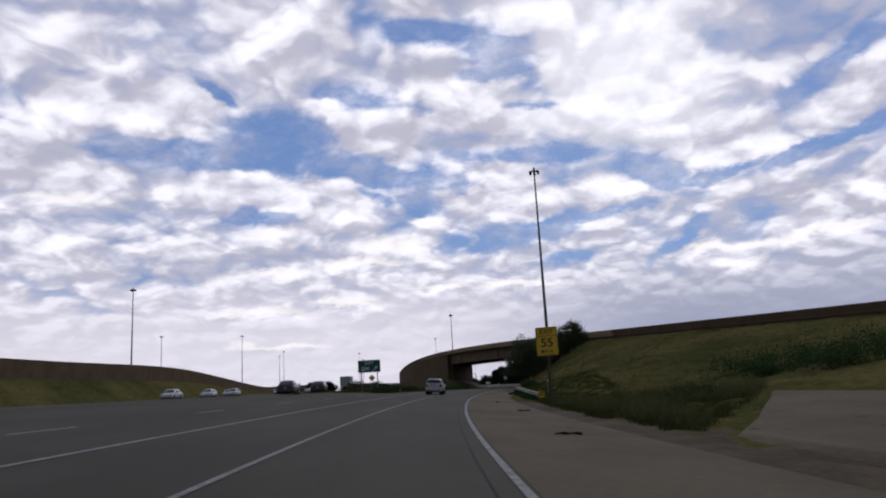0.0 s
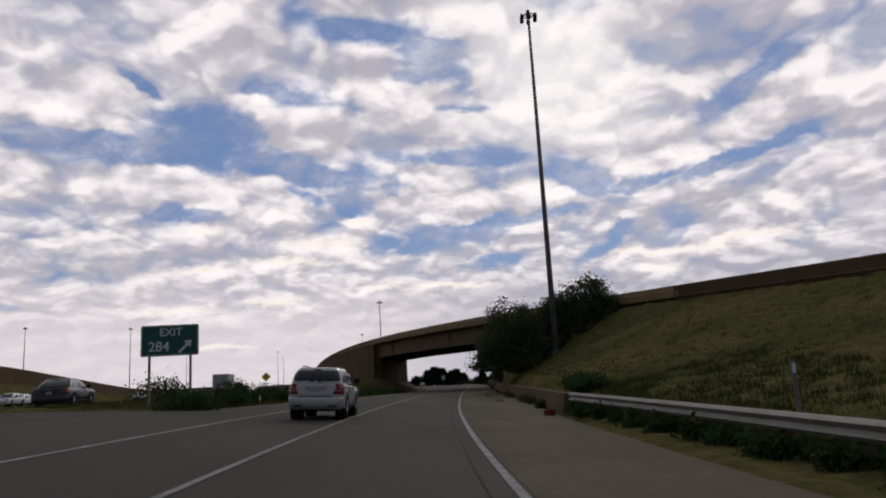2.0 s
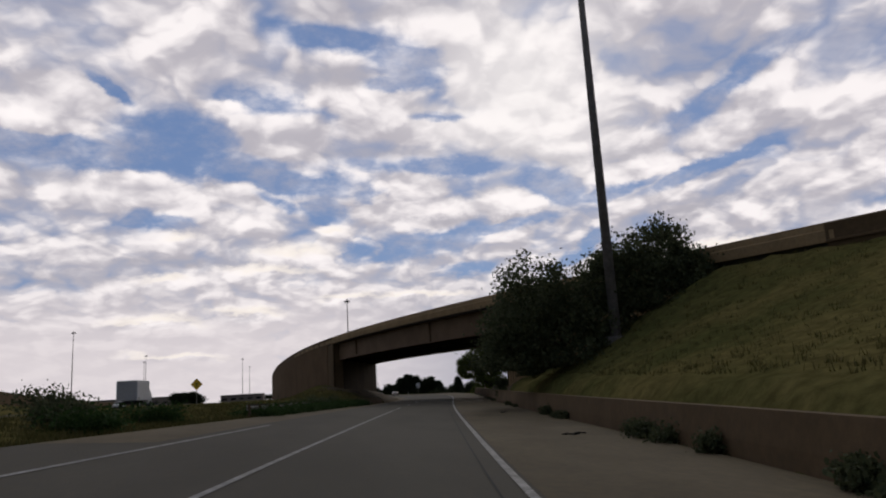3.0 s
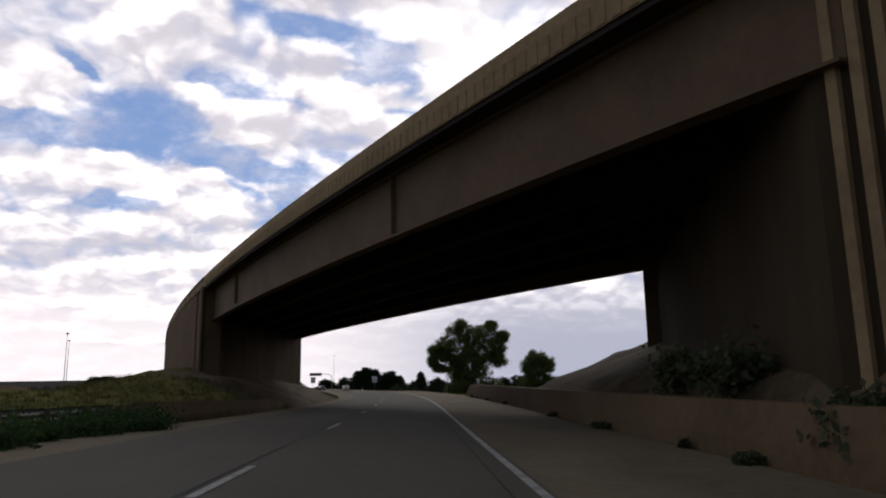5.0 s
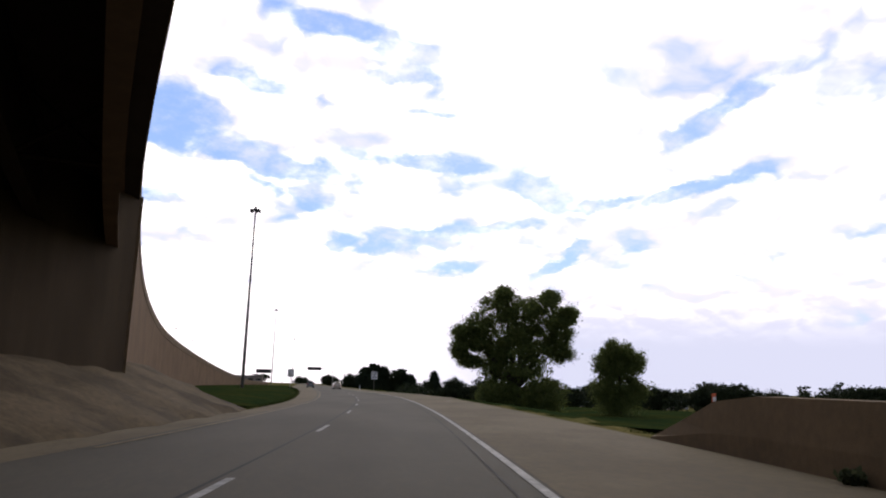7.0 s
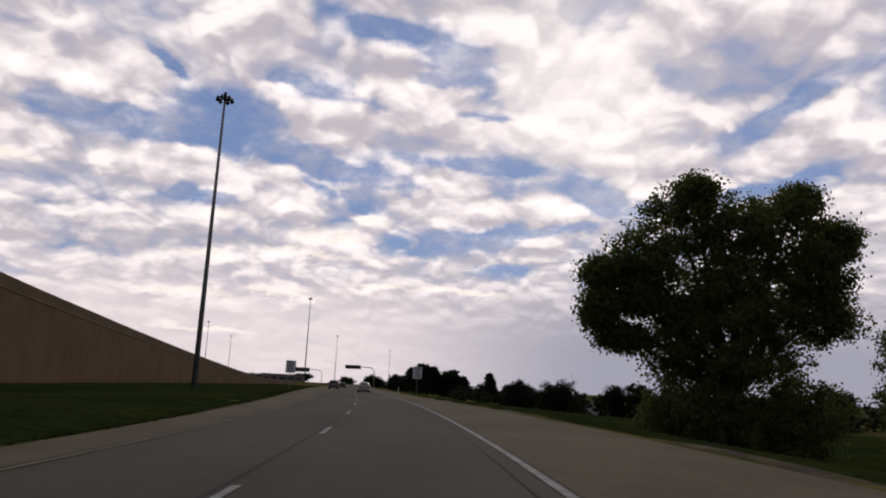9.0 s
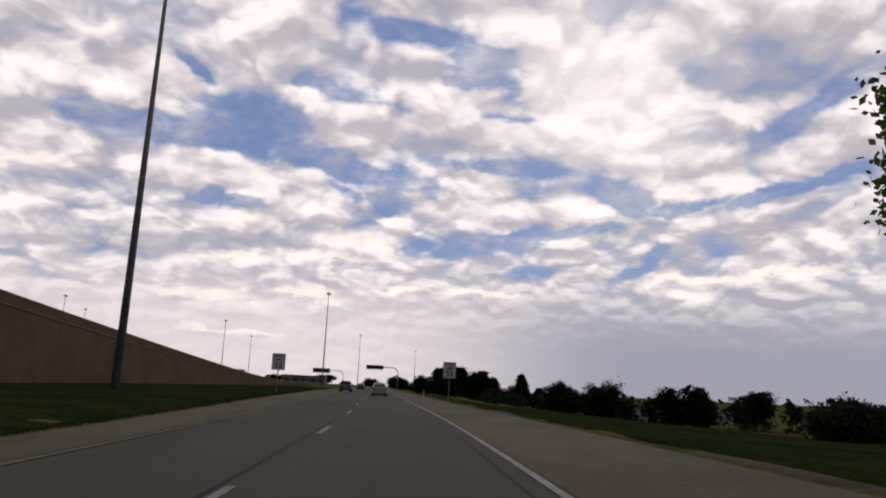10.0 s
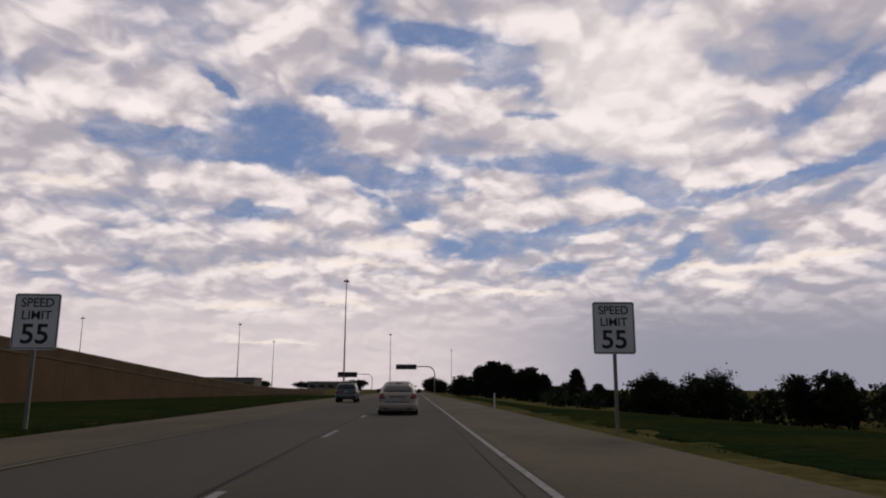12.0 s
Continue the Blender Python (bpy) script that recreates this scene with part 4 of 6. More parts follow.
def diamond_sign():
    x, y = -14.2, 187.0
    z0 = float(ground_height(np.array(x), np.array(y)))
    th = thing("warning_sign", "yellow diamond warning sign on a post", "road sign", at=pose(x, y, z0))
    zc = 3.9 - z0
    pl = plate(1.2, 1.2, 0.08, SIGN_YELLOW, "sign_plate", th)
    pl.matrix_basis = Matrix.Translation((0, 0, zc)) @ pose(0, 0, 0, 0, 45, 0)
    bm = bmesh.new()
    box(bm, -0.05, 0.05, -0.018, -0.013, -0.35, 0.2)
    box(bm, -0.2, 0.2, -0.018, -0.013, 0.1, 0.2)
    sy = part("symbol", bm, SIGN_BLACK, pl)
    sy.matrix_basis = pose(0, 0, 0, 0, -45, 0)
    part("post", box(bmesh.new(), -0.04, 0.04, 0.004, 0.08, -0.4, zc, 0.006), GALV, th)


diamond_sign()


def message_gantry(x, y, w=6.2, h=1.5, z=7.0, mastx=8.6, name="message_sign"):
    z0 = float(ground_height(np.array(x + mastx), np.array(y)))
    th = thing(name, "dark overhead message sign on a curved steel arm", "overhead sign", at=pose(x, y, 0))
    bm = box(bmesh.new(), -w / 2, w / 2, -0.25, 0.25, z, z + h, 0.06)
    sb = part("sign_box", bm, SIGN_BLACK, th)
    bm = bmesh.new()
    box(bm, -w / 2 + 0.1, w / 2 - 0.1, -0.28, -0.255, z + 0.12, z + h - 0.12)
    part("screen", bm, DARK, sb)
    bm = bmesh.new()
    pts = [Vector((-w / 2 + 0.6, 0.35, z + h * 0.6)), Vector((w / 2, 0.35, z + h * 0.6))]
    r = 2.2
    for a in np.linspace(90, 0, 7):
        pts.append(Vector((mastx - r + r * math.cos(radians(a)), 0.35, z + h * 0.6 - r + r * math.sin(radians(a)))))
    pts.append(Vector((mastx, 0.35, z0 - 0.4)))
    for a, b in zip(pts, pts[1:]):
        tube(bm, a, b, 0.16, n=10)
    part("arm", bm, GALV, th, smooth=True)


message_gantry(26.4, 520.0)
message_gantry(-2.0, 640.0, 9.0, 2.4, 6.5, 11.5, "overhead_sign")


# ---------------------------------------------------------------- vehicles
GLASS = mat("car_glass", (0.012, 0.014, 0.016), 0.06, spec=0.6)
TYRE = mat("tyre_rubber", (0.012, 0.012, 0.012), 0.85, grain=0.2, scale=20)
ALLOY = mat("alloy_rim", (0.35, 0.35, 0.36), 0.35, 0.8)
TRIM = mat("black_trim", (0.015, 0.015, 0.016), 0.6, grain=0.1, scale=20)
LAMP_RED = mat("tail_lamp_red", (0.17, 0.006, 0.006), 0.35, spec=0.2)
LAMP_PINK = mat("lamp_pink", (0.22, 0.05, 0.045), 0.2, coat=0.5)
QUARTER = mat("quarter_glass", (0.10, 0.11, 0.12), 0.08, spec=0.8)
LAMP_CLEAR = mat("lamp_clear", (0.5, 0.45, 0.42), 0.15, coat=0.6)
PLATE_GREY = mat("licence_plate", (0.30, 0.33, 0.33), 0.5)
CHROME = mat("chrome", (0.6, 0.6, 0.6), 0.2, 1.0)


def paint(name, col, metal=0.35):
    return mat(name, col, 0.38, metal, grain=0.04, scale=3, blotch=0.08, bscale=1.2, coat=0.3)


def ring(level, n=6):
    """A rounded rectangle: height, rear, front, half width, corner radius, rise of the front over the rear."""
    z, y0, y1, w, r, rise = level
    pts = []
    for cx, cy, a0 in ((w - r, y1 - r, 0), (-w + r, y1 - r, 90), (-w + r, y0 + r, 180), (w - r, y0 + r, 270)):
        for k in range(n):
            a = radians(a0 + 90 * k / (n - 1))
            px, py = cx + r * math.cos(a), cy + r * math.sin(a)
            pts.append(Vector((px, py, z + rise * (py - y0) / (y1 - y0))))
    return pts


def stack(levels, n=6, caps=True):
    bm = bmesh.new()
    rings = [[bm.verts.new(p) for p in ring(lv, n)] for lv in levels]
    m = len(rings[0])
    for a, b in zip(rings, rings[1:]):
        for k in range(m):
            bm.faces.new((a[k], a[(k + 1) % m], b[(k + 1) % m], b[k]))
    if caps:
        bm.faces.new([bm.verts.new(v.co) for v in rings[0][::-1]])
        bm.faces.new([bm.verts.new(v.co) for v in rings[-1]])
    return bm


def quad_panel(corners, normal, thick=0.012, cut=0.05):
    """A thin pane with clipped corners, lifted off a body face."""
    normal = Vector(normal).normalized()
    c = [Vector(p) for p in corners]
    pts = []
    for i in range(len(c)):
        a, b, d = c[i - 1], c[i], c[(i + 1) % len(c)]
        pts += [b + (a - b).normalized() * cut, b + (d - b).normalized() * cut]
    bm = bmesh.new()
    f = [bm.verts.new(p + normal * thick) for p in pts]
    k = [bm.verts.new(p - normal * 0.03) for p in pts]
    bm.faces.new(f)
    for i in range(len(pts)):
        bm.faces.new((f[i], f[(i + 1) % len(pts)], k[(i + 1) % len(pts)], k[i]))
    return bm


def wheel(parent, x, y, r, w):
    s = 1 if x > 0 else -1
    bm = bmesh.new()
    prof = [(-w / 2, r * 0.62), (-w / 2, r * 0.93), (-w / 2 + 0.03, r), (w / 2 - 0.03, r), (w / 2, r * 0.93), (w / 2, r * 0.62)]
    n = 24
    rings = [[bm.verts.new((x + a, y + q * math.cos(k * 2 * math.pi / n), r + q * math.sin(k * 2 * math.pi / n))) for k in range(n)] for a, q in prof]
    for a, b in zip(rings, rings[1:]):
        for k in range(n):
            bm.faces.new((a[k], a[(k + 1) % n], b[(k + 1) % n], b[k]))
    wh = part("wheel", bm, TYRE, parent, "black rubber tyre on an alloy rim", smooth=True)
    bm = bmesh.new()
    xo = x + s * (w / 2 - 0.03)
    tube(bm, (x, y, r), (xo - s * 0.03, y, r), r * 0.62, n=20)
    for k in range(5):
        a = k * 2 * math.pi / 5
        p = Vector((xo, y + r * 0.56 * math.cos(a), r + r * 0.56 * math.sin(a)))
        tube(bm, (xo, y, r), p, 0.045, 0.032, n=6)
    tube(bm, (xo - s * 0.02, y, r), (xo + s * 0.015, y, r), 0.06, n=10)
    part("rim", bm, ALLOY, wh)
    return wh


def skin(levels):
    """Rear, half width and corner radius of a stacked body at any height."""
    zs = [v[0] for v in levels]
    return lambda z: tuple(float(np.interp(z, zs, [v[k] for v in levels])) for k in (1, 3, 4))


def wrapped(shape, s, rows, lift=0.008, deep=0.04):
    """A lamp or pane that wraps a rear corner: rows of height, inner x on the rear face, length along the side."""
    bm = bmesh.new()
    rings = []
    for z, inner, along in rows:
        y0, w, r = shape(z)
        pts = []
        for o in (lift, -deep):
            row = [Vector((inner, y0 - o, z)), Vector(((inner + w - r) / 2, y0 - o, z))]
            row += [Vector((w - r + (r + o) * math.sin(a), y0 + r - (r + o) * math.cos(a), z)) for a in np.linspace(0, math.pi / 2, 6)]
            row.append(Vector((w + o, y0 + r + max(along, 0.01), z)))
            pts += row if o > 0 else row[::-1]
        rings.append([bm.verts.new((s * p.x, p.y, p.z)) for p in pts])
    n = len(rings[0])
    for a, b in zip(rings, rings[1:]):
        for k in range(n):
            bm.faces.new((a[k], a[(k + 1) % n], b[(k + 1) % n], b[k]))
    bm.faces.new(rings[0])
    bm.faces.new(rings[-1][::-1])
    bmesh.ops.recalc_face_normals(bm, faces=bm.faces)
    return bm


def arch_lip(s, x, y, r):
    bm = bmesh.new()
    pts = [(x, y + r * math.cos(a), r * 0.86 + r * math.sin(a)) for a in np.linspace(radians(-8), radians(188), 19)]
    for p, q in zip(pts, pts[1:]):
        tube(bm, p, q, 0.038, n=7)
    return bm


def vehicle(name, label, at, colour, length, width, height, belt, hood, kind, group=""):
    """A road car facing +y. kind: suv, hatch or sedan."""
    th = thing(name, label, "car", group, at)
    suv = kind == "suv"
    L, W = length / 2, width / 2
    r = 0.37 if suv else 0.31
    clear = 0.33 if suv else 0.19
    low = belt * 0.56
    levels = [
        (clear, -L + 0.16, L - 0.18, W - 0.10, 0.22, 0.02), (clear + 0.10, -L + 0.03, L - 0.05, W - 0.03, 0.24, 0.02), (low - 0.06, -L + 0.01, L, W - 0.005, 0.24, 0.0),
        (low, -L + 0.02, L, W, 0.24, 0.0), (low + 0.16, -L + 0.04, L - 0.03, W, 0.22, -0.02), (belt - 0.10, -L + 0.08, L - 0.12, W - 0.025, 0.20, -0.08),
        (belt - 0.01, -L + 0.11, L - 0.26, W - 0.06, 0.20, -(belt - hood)), (belt + 0.012, -L + 0.16, L - 0.55, W - 0.14, 0.24, -(belt - hood))]
    part("body", stack(levels, 8), colour, th, smooth=True)
    shape = skin(levels)
    # cabin
    if suv:
        yr0, yr1, yf0, yf1 = -L + 0.10, -L + 0.40, L * 0.42, L * 0.06
    elif kind == "hatch":
        yr0, yr1, yf0, yf1 = -L + 0.16, -L + 1.00, L * 0.52, L * 0.14
    else:
        yr0, yr1, yf0, yf1 = -L + 0.55, -L + 1.20, L * 0.45, L * 0.08
    wb, wt = W - 0.06, W - (0.21 if suv else 0.27)
    top = height - (0.05 if suv else 0.0)
    rc = 0.15
    cabin = [(belt - 0.03, yr0, yf0, wb, rc, 0.0), (belt + (top - belt) * 0.5, (yr0 + yr1) / 2 - 0.03, (yf0 + yf1) / 2 + 0.03, (wb + wt) / 2 + 0.02, rc, 0.0),
             (top - 0.10, yr1 - 0.07, yf1 + 0.06, wt + 0.02, rc, 0.0), (top - 0.035, yr1 + 0.0, yf1 - 0.03, wt - 0.04, 0.18, 0.0), (top - 0.01, yr1 + 0.12, yf1 - 0.15, wt - 0.16, 0.24, 0.0), (top, yr1 + 0.40, yf1 - 0.45, wt - 0.38, 0.20, 0.0)]
    part("cabin", stack(cabin, 8), colour, th, smooth=True)
    hull = skin(cabin)
    z0, z1 = belt + (0.08 if suv else 0.04), top - 0.10
    q0, q1 = (z0 - belt) / (top - belt), (z1 - belt) / (top - belt)

    def yr(q):
        return yr0 + (yr1 - yr0) * q

    def yf(q):
        return yf0 + (yf1 - yf0) * q

    def hw(z):
        return hull(z)[1]
    # rear glass, bowed round into the corners
    bm = bmesh.new()
    rows = []
    for k in range(7):
        z = z0 + (z1 - z0) * k / 6
        y0, w, rr = hull(z)
        ins = (0.03 if suv else 0.12) + (0.03 if k in (0, 6) else 0.0)
        row = []
        for m in range(15):
            x = (-1 + 2 * m / 14) * (w - ins)
            e = max(abs(x) - (w - rr), 0.0)
            row.append(bm.verts.new((x, y0 - 0.022 + rr - math.sqrt(max(rr * rr - e * e, 0)), z)))
        rows.append(row)
    for a, b in zip(rows, rows[1:]):
        for k in range(14):
            bm.faces.new((a[k], a[k + 1], b[k + 1], b[k]))
    geom = bmesh.ops.extrude_face_region(bm, geom=bm.faces[:])
    bmesh.ops.translate(bm, verts=[g for g in geom["geom"] if isinstance(g, bmesh.types.BMVert)], vec=(0, 0.05, 0))
    bmesh.ops.recalc_face_normals(bm, faces=bm.faces)
    part("rear_window", bm, GLASS, th, "dark tinted rear window", smooth=True)
    part("windscreen", quad_panel([(-hw(z0) + 0.12, yf(q0), z0), (hw(z0) - 0.12, yf(q0), z0), (hw(z1) - 0.13, yf(q1) + 0.03, z1), (-hw(z1) + 0.13, yf(q1) + 0.03, z1)], Vector((0, top - belt, yf0 - yf1)), 0.014, 0.05), GLASS, th, "dark glass windscreen")
    cuts = {"suv": [(0.085, 0.235), (0.315, 0.575), (0.605, 0.90)], "hatch": [(0.20, 0.52), (0.56, 0.90)], "sedan": [(0.16, 0.50), (0.54, 0.90)]}[kind]
    zs0 = belt + 0.03
    zm = (zs0 + z1) / 2
    for s in (-1, 1):
        for a, b in cuts:
            bm = bmesh.new()
            f, g = [], []
            for z in (zs0, zm, z1):
                q = (z - belt) / (top - belt)
                lo, hi = yr(q) + (yf(q) - yr(q)) * a, yr(q) + (yf(q) - yr(q)) * b
                w = hw(z) + 0.012
                f.append([bm.verts.new((s * w, lo + (hi - lo) * k / 3, z + (0.03 if z == zs0 and k in (0, 3) else 0) - (0.03 if z == z1 and k in (0, 3) else 0))) for k in range(4)])
            for u, v in zip(f, f[1:]):
                for k in range(3):
                    bm.faces.new((u[k], u[k + 1], v[k + 1], v[k]))
            geom = bmesh.ops.extrude_face_region(bm, geom=bm.faces[:])
            bmesh.ops.translate(bm, verts=[g for g in geom["geom"] if isinstance(g, bmesh.types.BMVert)], vec=(-s * 0.03, 0, 0))
            bmesh.ops.recalc_face_normals(bm, faces=bm.faces)
            part("side_window", bm, GLASS if a > 0.2 else QUARTER, th, "dark tinted side window")
        # lamps, mirrors, handles, sills
        zt = belt + (0.03 if suv else -0.04)
        zb = zt - (0.37 if suv else 0.22)
        zc = min(zt, belt - 0.02)
        lamp = part("tail_lamp", wrapped(shape, s, [(zb, W - 0.30, 0.0), (zb + 0.04, W - 0.31, 0.05), ((zb + zc) / 2, W - 0.24, 0.06), (zc - 0.04, W - 0.205, 0.04), (zc, W - 0.215, 0.0)]), LAMP_RED, th, "red tail lamp", smooth=True)
        zq = zb + (zc - zb) * 0.42
        part("reversing_lamp", wrapped(shape, s, [(zq - 0.035, W - 0.27, 0.0), (zq + 0.035, W - 0.25, 0.0)], 0.012, 0.02), LAMP_PINK, lamp, "dull pink reversing lamp")
        part("headlamp", box(bmesh.new(), *sorted((s * (W - 0.06), s * (W - 0.45))), L - 0.28, L - 0.03, hood - 0.24, hood - 0.08, 0.03), LAMP_CLEAR, th, "clear headlamp")
        m = bmesh.new()
        box(m, *sorted((s * (W + 0.02), s * (W + 0.21))), yf(0.15) - 0.32, yf(0.15) - 0.18, belt - 0.01, belt + 0.17, 0.05)
        tube(m, (s * (W - 0.12), yf(0.15) - 0.2, belt + 0.0), (s * (W + 0.05), yf(0.15) - 0.23, belt + 0.04), 0.035, n=6)
        part("mirror", m, TRIM, th, "black door mirror", smooth=True)
        for u in (0.36, 0.62):
            yh = -L + length * u
            part("door_handle", box(bmesh.new(), *sorted((s * (W - 0.04), s * (W + 0.012))), yh - 0.10, yh + 0.10, belt - 0.19, belt - 0.15, 0.012), colour, th)
            part("door_seam", box(bmesh.new(), *sorted((s * (W - 0.05), s * (W + 0.001))), yh + 0.18, yh + 0.186, clear + 0.18, belt - 0.12), TRIM, th)
        part("door_moulding", box(bmesh.new(), *sorted((s * (W - 0.03), s * (W + 0.014))), -L + 1.45, L - 1.55, low - 0.05, low - 0.005, 0.012), colour, th)
        part("sill", box(bmesh.new(), *sorted((s * (W - 0.14), s * (W - 0.01))), -L + 1.15, L - 1.2, clear - 0.02, clear + 0.09, 0.02), TRIM, th)
        if suv:
            rb = bmesh.new()
            a, b = yr1 + 0.22, yf1 - 0.25
            pts = [Vector((s * (wt - 0.10), a, top - 0.03)), Vector((s * (wt - 0.09), a + 0.18, top + 0.035)), Vector((s * (wt - 0.09), b - 0.22, top + 0.035)), Vector((s * (wt - 0.10), b, top - 0.03))]
            for p, q in zip(pts, pts[1:]):
                tube(rb, p, q, 0.016, n=8)
            part("roof_rail", rb, TRIM, th, "dark roof rail")
        # wheel arches and wheels
        for yw in (-length * 0.285, length * 0.30):
            ar = bmesh.new()
            tube(ar, (s * (W - 0.30), yw, r), (s * (W + 0.004), yw, r), r + 0.065, n=28)
            arch = part("wheel_arch", ar, TRIM, th, "dark wheel arch")
            part("arch_lip", arch_lip(s, s * (W - 0.018), yw, r + 0.10), colour, arch)
            wheel(th, s * (W - 0.09), yw, r, 0.24)
    # rear trim
    zt = clear + 0.36
    part("rear_bumper", stack([(clear - 0.02, -L + 0.06, -L + 0.5, W - 0.08, 0.22, 0), (clear + 0.05, -L - 0.03, -L + 0.5, W - 0.02, 0.24, 0), (clear + 0.13, -L - 0.055, -L + 0.5, W - 0.005, 0.25, 0), (clear + 0.28, -L - 0.05, -L + 0.5, W + 0.004, 0.25, 0), (zt - 0.02, -L - 0.02, -L + 0.45, W, 0.24, 0), (zt, -L + 0.02, -L + 0.42, W - 0.03, 0.22, 0)], 8), colour, th, smooth=True)
    part("tailgate_seam", box(bmesh.new(), -W + 0.30, W - 0.34, -L - 0.002, -L + 0.06, zt - 0.006, zt + 0.02, 0.005), TRIM, th)
    for sx in (-1, 1):
        part("bumper_reflector", box(bmesh.new(), sx * (W - 0.32) - 0.13, sx * (W - 0.32) + 0.13, -L - 0.066, -L, clear + 0.075, clear + 0.115, 0.012), TRIM, th)
    part("bumper_crease", box(bmesh.new(), -W + 0.48, W - 0.48, -L - 0.064, -L, clear + 0.10, clear + 0.125, 0.008), colour, th)
    part("bumper_trim", box(bmesh.new(), -W + 0.34, W - 0.34, -L + 0.04, -L + 0.16, clear - 0.06, clear + 0.0, 0.015), TRIM, th)
    zp = zt + (0.21 if suv else 0.13)
    yp = shape(zp)[0]
    part("plate_recess", box(bmesh.new(), -0.32, 0.32, yp - 0.004, yp + 0.05, zp - 0.11, zp + 0.10, 0.01), colour, th)
    part("licence_plate", box(bmesh.new(), -0.155, 0.155, yp - 0.014, yp + 0.06, zp - 0.075, zp + 0.075, 0.006), PLATE_GREY, th, "grey plate with no writing")
    part("tailgate_handle", box(bmesh.new(), -0.37, 0.37, shape(zp + 0.12)[0] - 0.022, yp + 0.10, zp + 0.105, zp + 0.14, 0.012), CHROME if suv else TRIM, th)
    part("badge", tube(bmesh.new(), (0, shape(zp + 0.3)[0] - 0.01, belt - 0.05), (0, shape(zp + 0.3)[0] + 0.08, belt - 0.05), 0.045, n=12), CHROME, th)
    wp = bmesh.new()
    yw0 = hull(z0)[0]
    tube(wp, (0.10, yw0 - 0.035, z0 + 0.02), (0.52, yw0 - 0.02, z0 - 0.012), 0.012, n=6)
    tube(wp, (0.10, yw0 - 0.045, z0 - 0.05), (0.10, yw0 - 0.02, z0 + 0.04), 0.03, n=8)
    part("wiper", wp, TRIM, th)
    for hx in (-0.14, ):
        part("window_latch", box(bmesh.new(), hx - 0.03, hx + 0.03, yw0 - 0.03, yw0 + 0.03, z0 - 0.05, z0 + 0.05, 0.012), TRIM, th)
    part("brake_lamp", box(bmesh.new(), -0.12, 0.12, hull(z1)[0] - 0.012, hull(z1)[0] + 0.06, z1 + 0.012, z1 + 0.034, 0.006), LAMP_RED, th, "high brake lamp")
    part("exhaust", tube(bmesh.new(), (W - 0.45, -L - 0.0, clear - 0.06), (W - 0.45, -L + 0.4, clear - 0.06), 0.03, n=8), DARK, th)
    part("floor_pan", box(bmesh.new(), -W + 0.2, W - 0.2, -L + 0.3, L - 0.3, clear - 0.08, clear + 0.05), TRIM, th)
    part("tailgate_edge", box(bmesh.new(), -W + 0.36, W - 0.36, shape(zt + 0.05)[0] - 0.005, -L + 0.2, zt + 0.055, zt + 0.063), TRIM, th)
    return th


SILVER = paint("silver_paint", (0.37, 0.36, 0.335), 0.25)
GREY_PAINT = paint("grey_green_paint", (0.08, 0.088, 0.088), 0.2)
BEIGE = paint("beige_paint", (0.34, 0.285, 0.235), 0.2)
BLACK_PAINT = paint("black_paint", (0.016, 0.016, 0.018), 0.2)
WHITE_PAINT = paint("white_paint", (0.6, 0.6, 0.6), 0.0)
RED_PAINT = paint("dark_red_paint", (0.10, 0.015, 0.014), 0.3)


def placed(x, y, turn, z=None):
    z = float(ground_height(np.array(x), np.array(y))) + 0.10 if z is None else z
    xc, b, _, rx, _ = (float(v) for v in road_frame(y))
    return pose(x, y, z, 0, -math.degrees(math.atan(b)) if abs(x - xc) < 12 else 0, turn)


vehicle("suv", "silver metallic SUV with roof rails on the ramp lane", placed(0.78, 76.8, -6.6, on_road(76.8, -3.7).z), SILVER, 4.3, 1.70, 1.65, 1.11, 0.98, "suv")
vehicle("hatchback", "beige liftback car with red tail lamps in the lane", placed(27.77, 334.5, 0, on_road(334.5, -0.7).z), BEIGE, 4.45, 1.73, 1.49, 0.98, 0.86, "hatch")
vehicle("suv", "dark grey green compact SUV in the next lane", placed(22.7, 365.0, 0, on_road(365, -5.8).z), GREY_PAINT, 4.4, 1.80, 1.68, 1.08, 0.98, "suv")
vehicle("sedan", "dark red sedan far along the road", placed(23.6, 428, 0), RED_PAINT, 4.6, 1.78, 1.45, 0.94, 0.86, "sedan")
vehicle("sedan", "black sedan on the main highway", placed(-14.6, 77, 2, 1.02), BLACK_PAINT, 4.7, 1.80, 1.46, 0.94, 0.86, "sedan", "highway cars")
vehicle("sedan", "black sedan on the main highway", placed(-13.9, 94, 2, 1.02), BLACK_PAINT, 4.7, 1.80, 1.46, 0.94, 0.86, "sedan", "highway cars")
for x, y in ((-36.5, 105), (-37.5, 126), (-37.0, 140), (-41, 152), (-44, 215), (-40, 245)):
    vehicle("sedan", "white oncoming car on the far carriageway", placed(x, y, 180, 1.2), WHITE_PAINT, 4.6, 1.8, 1.45, 0.94, 0.86, "sedan", "oncoming cars")


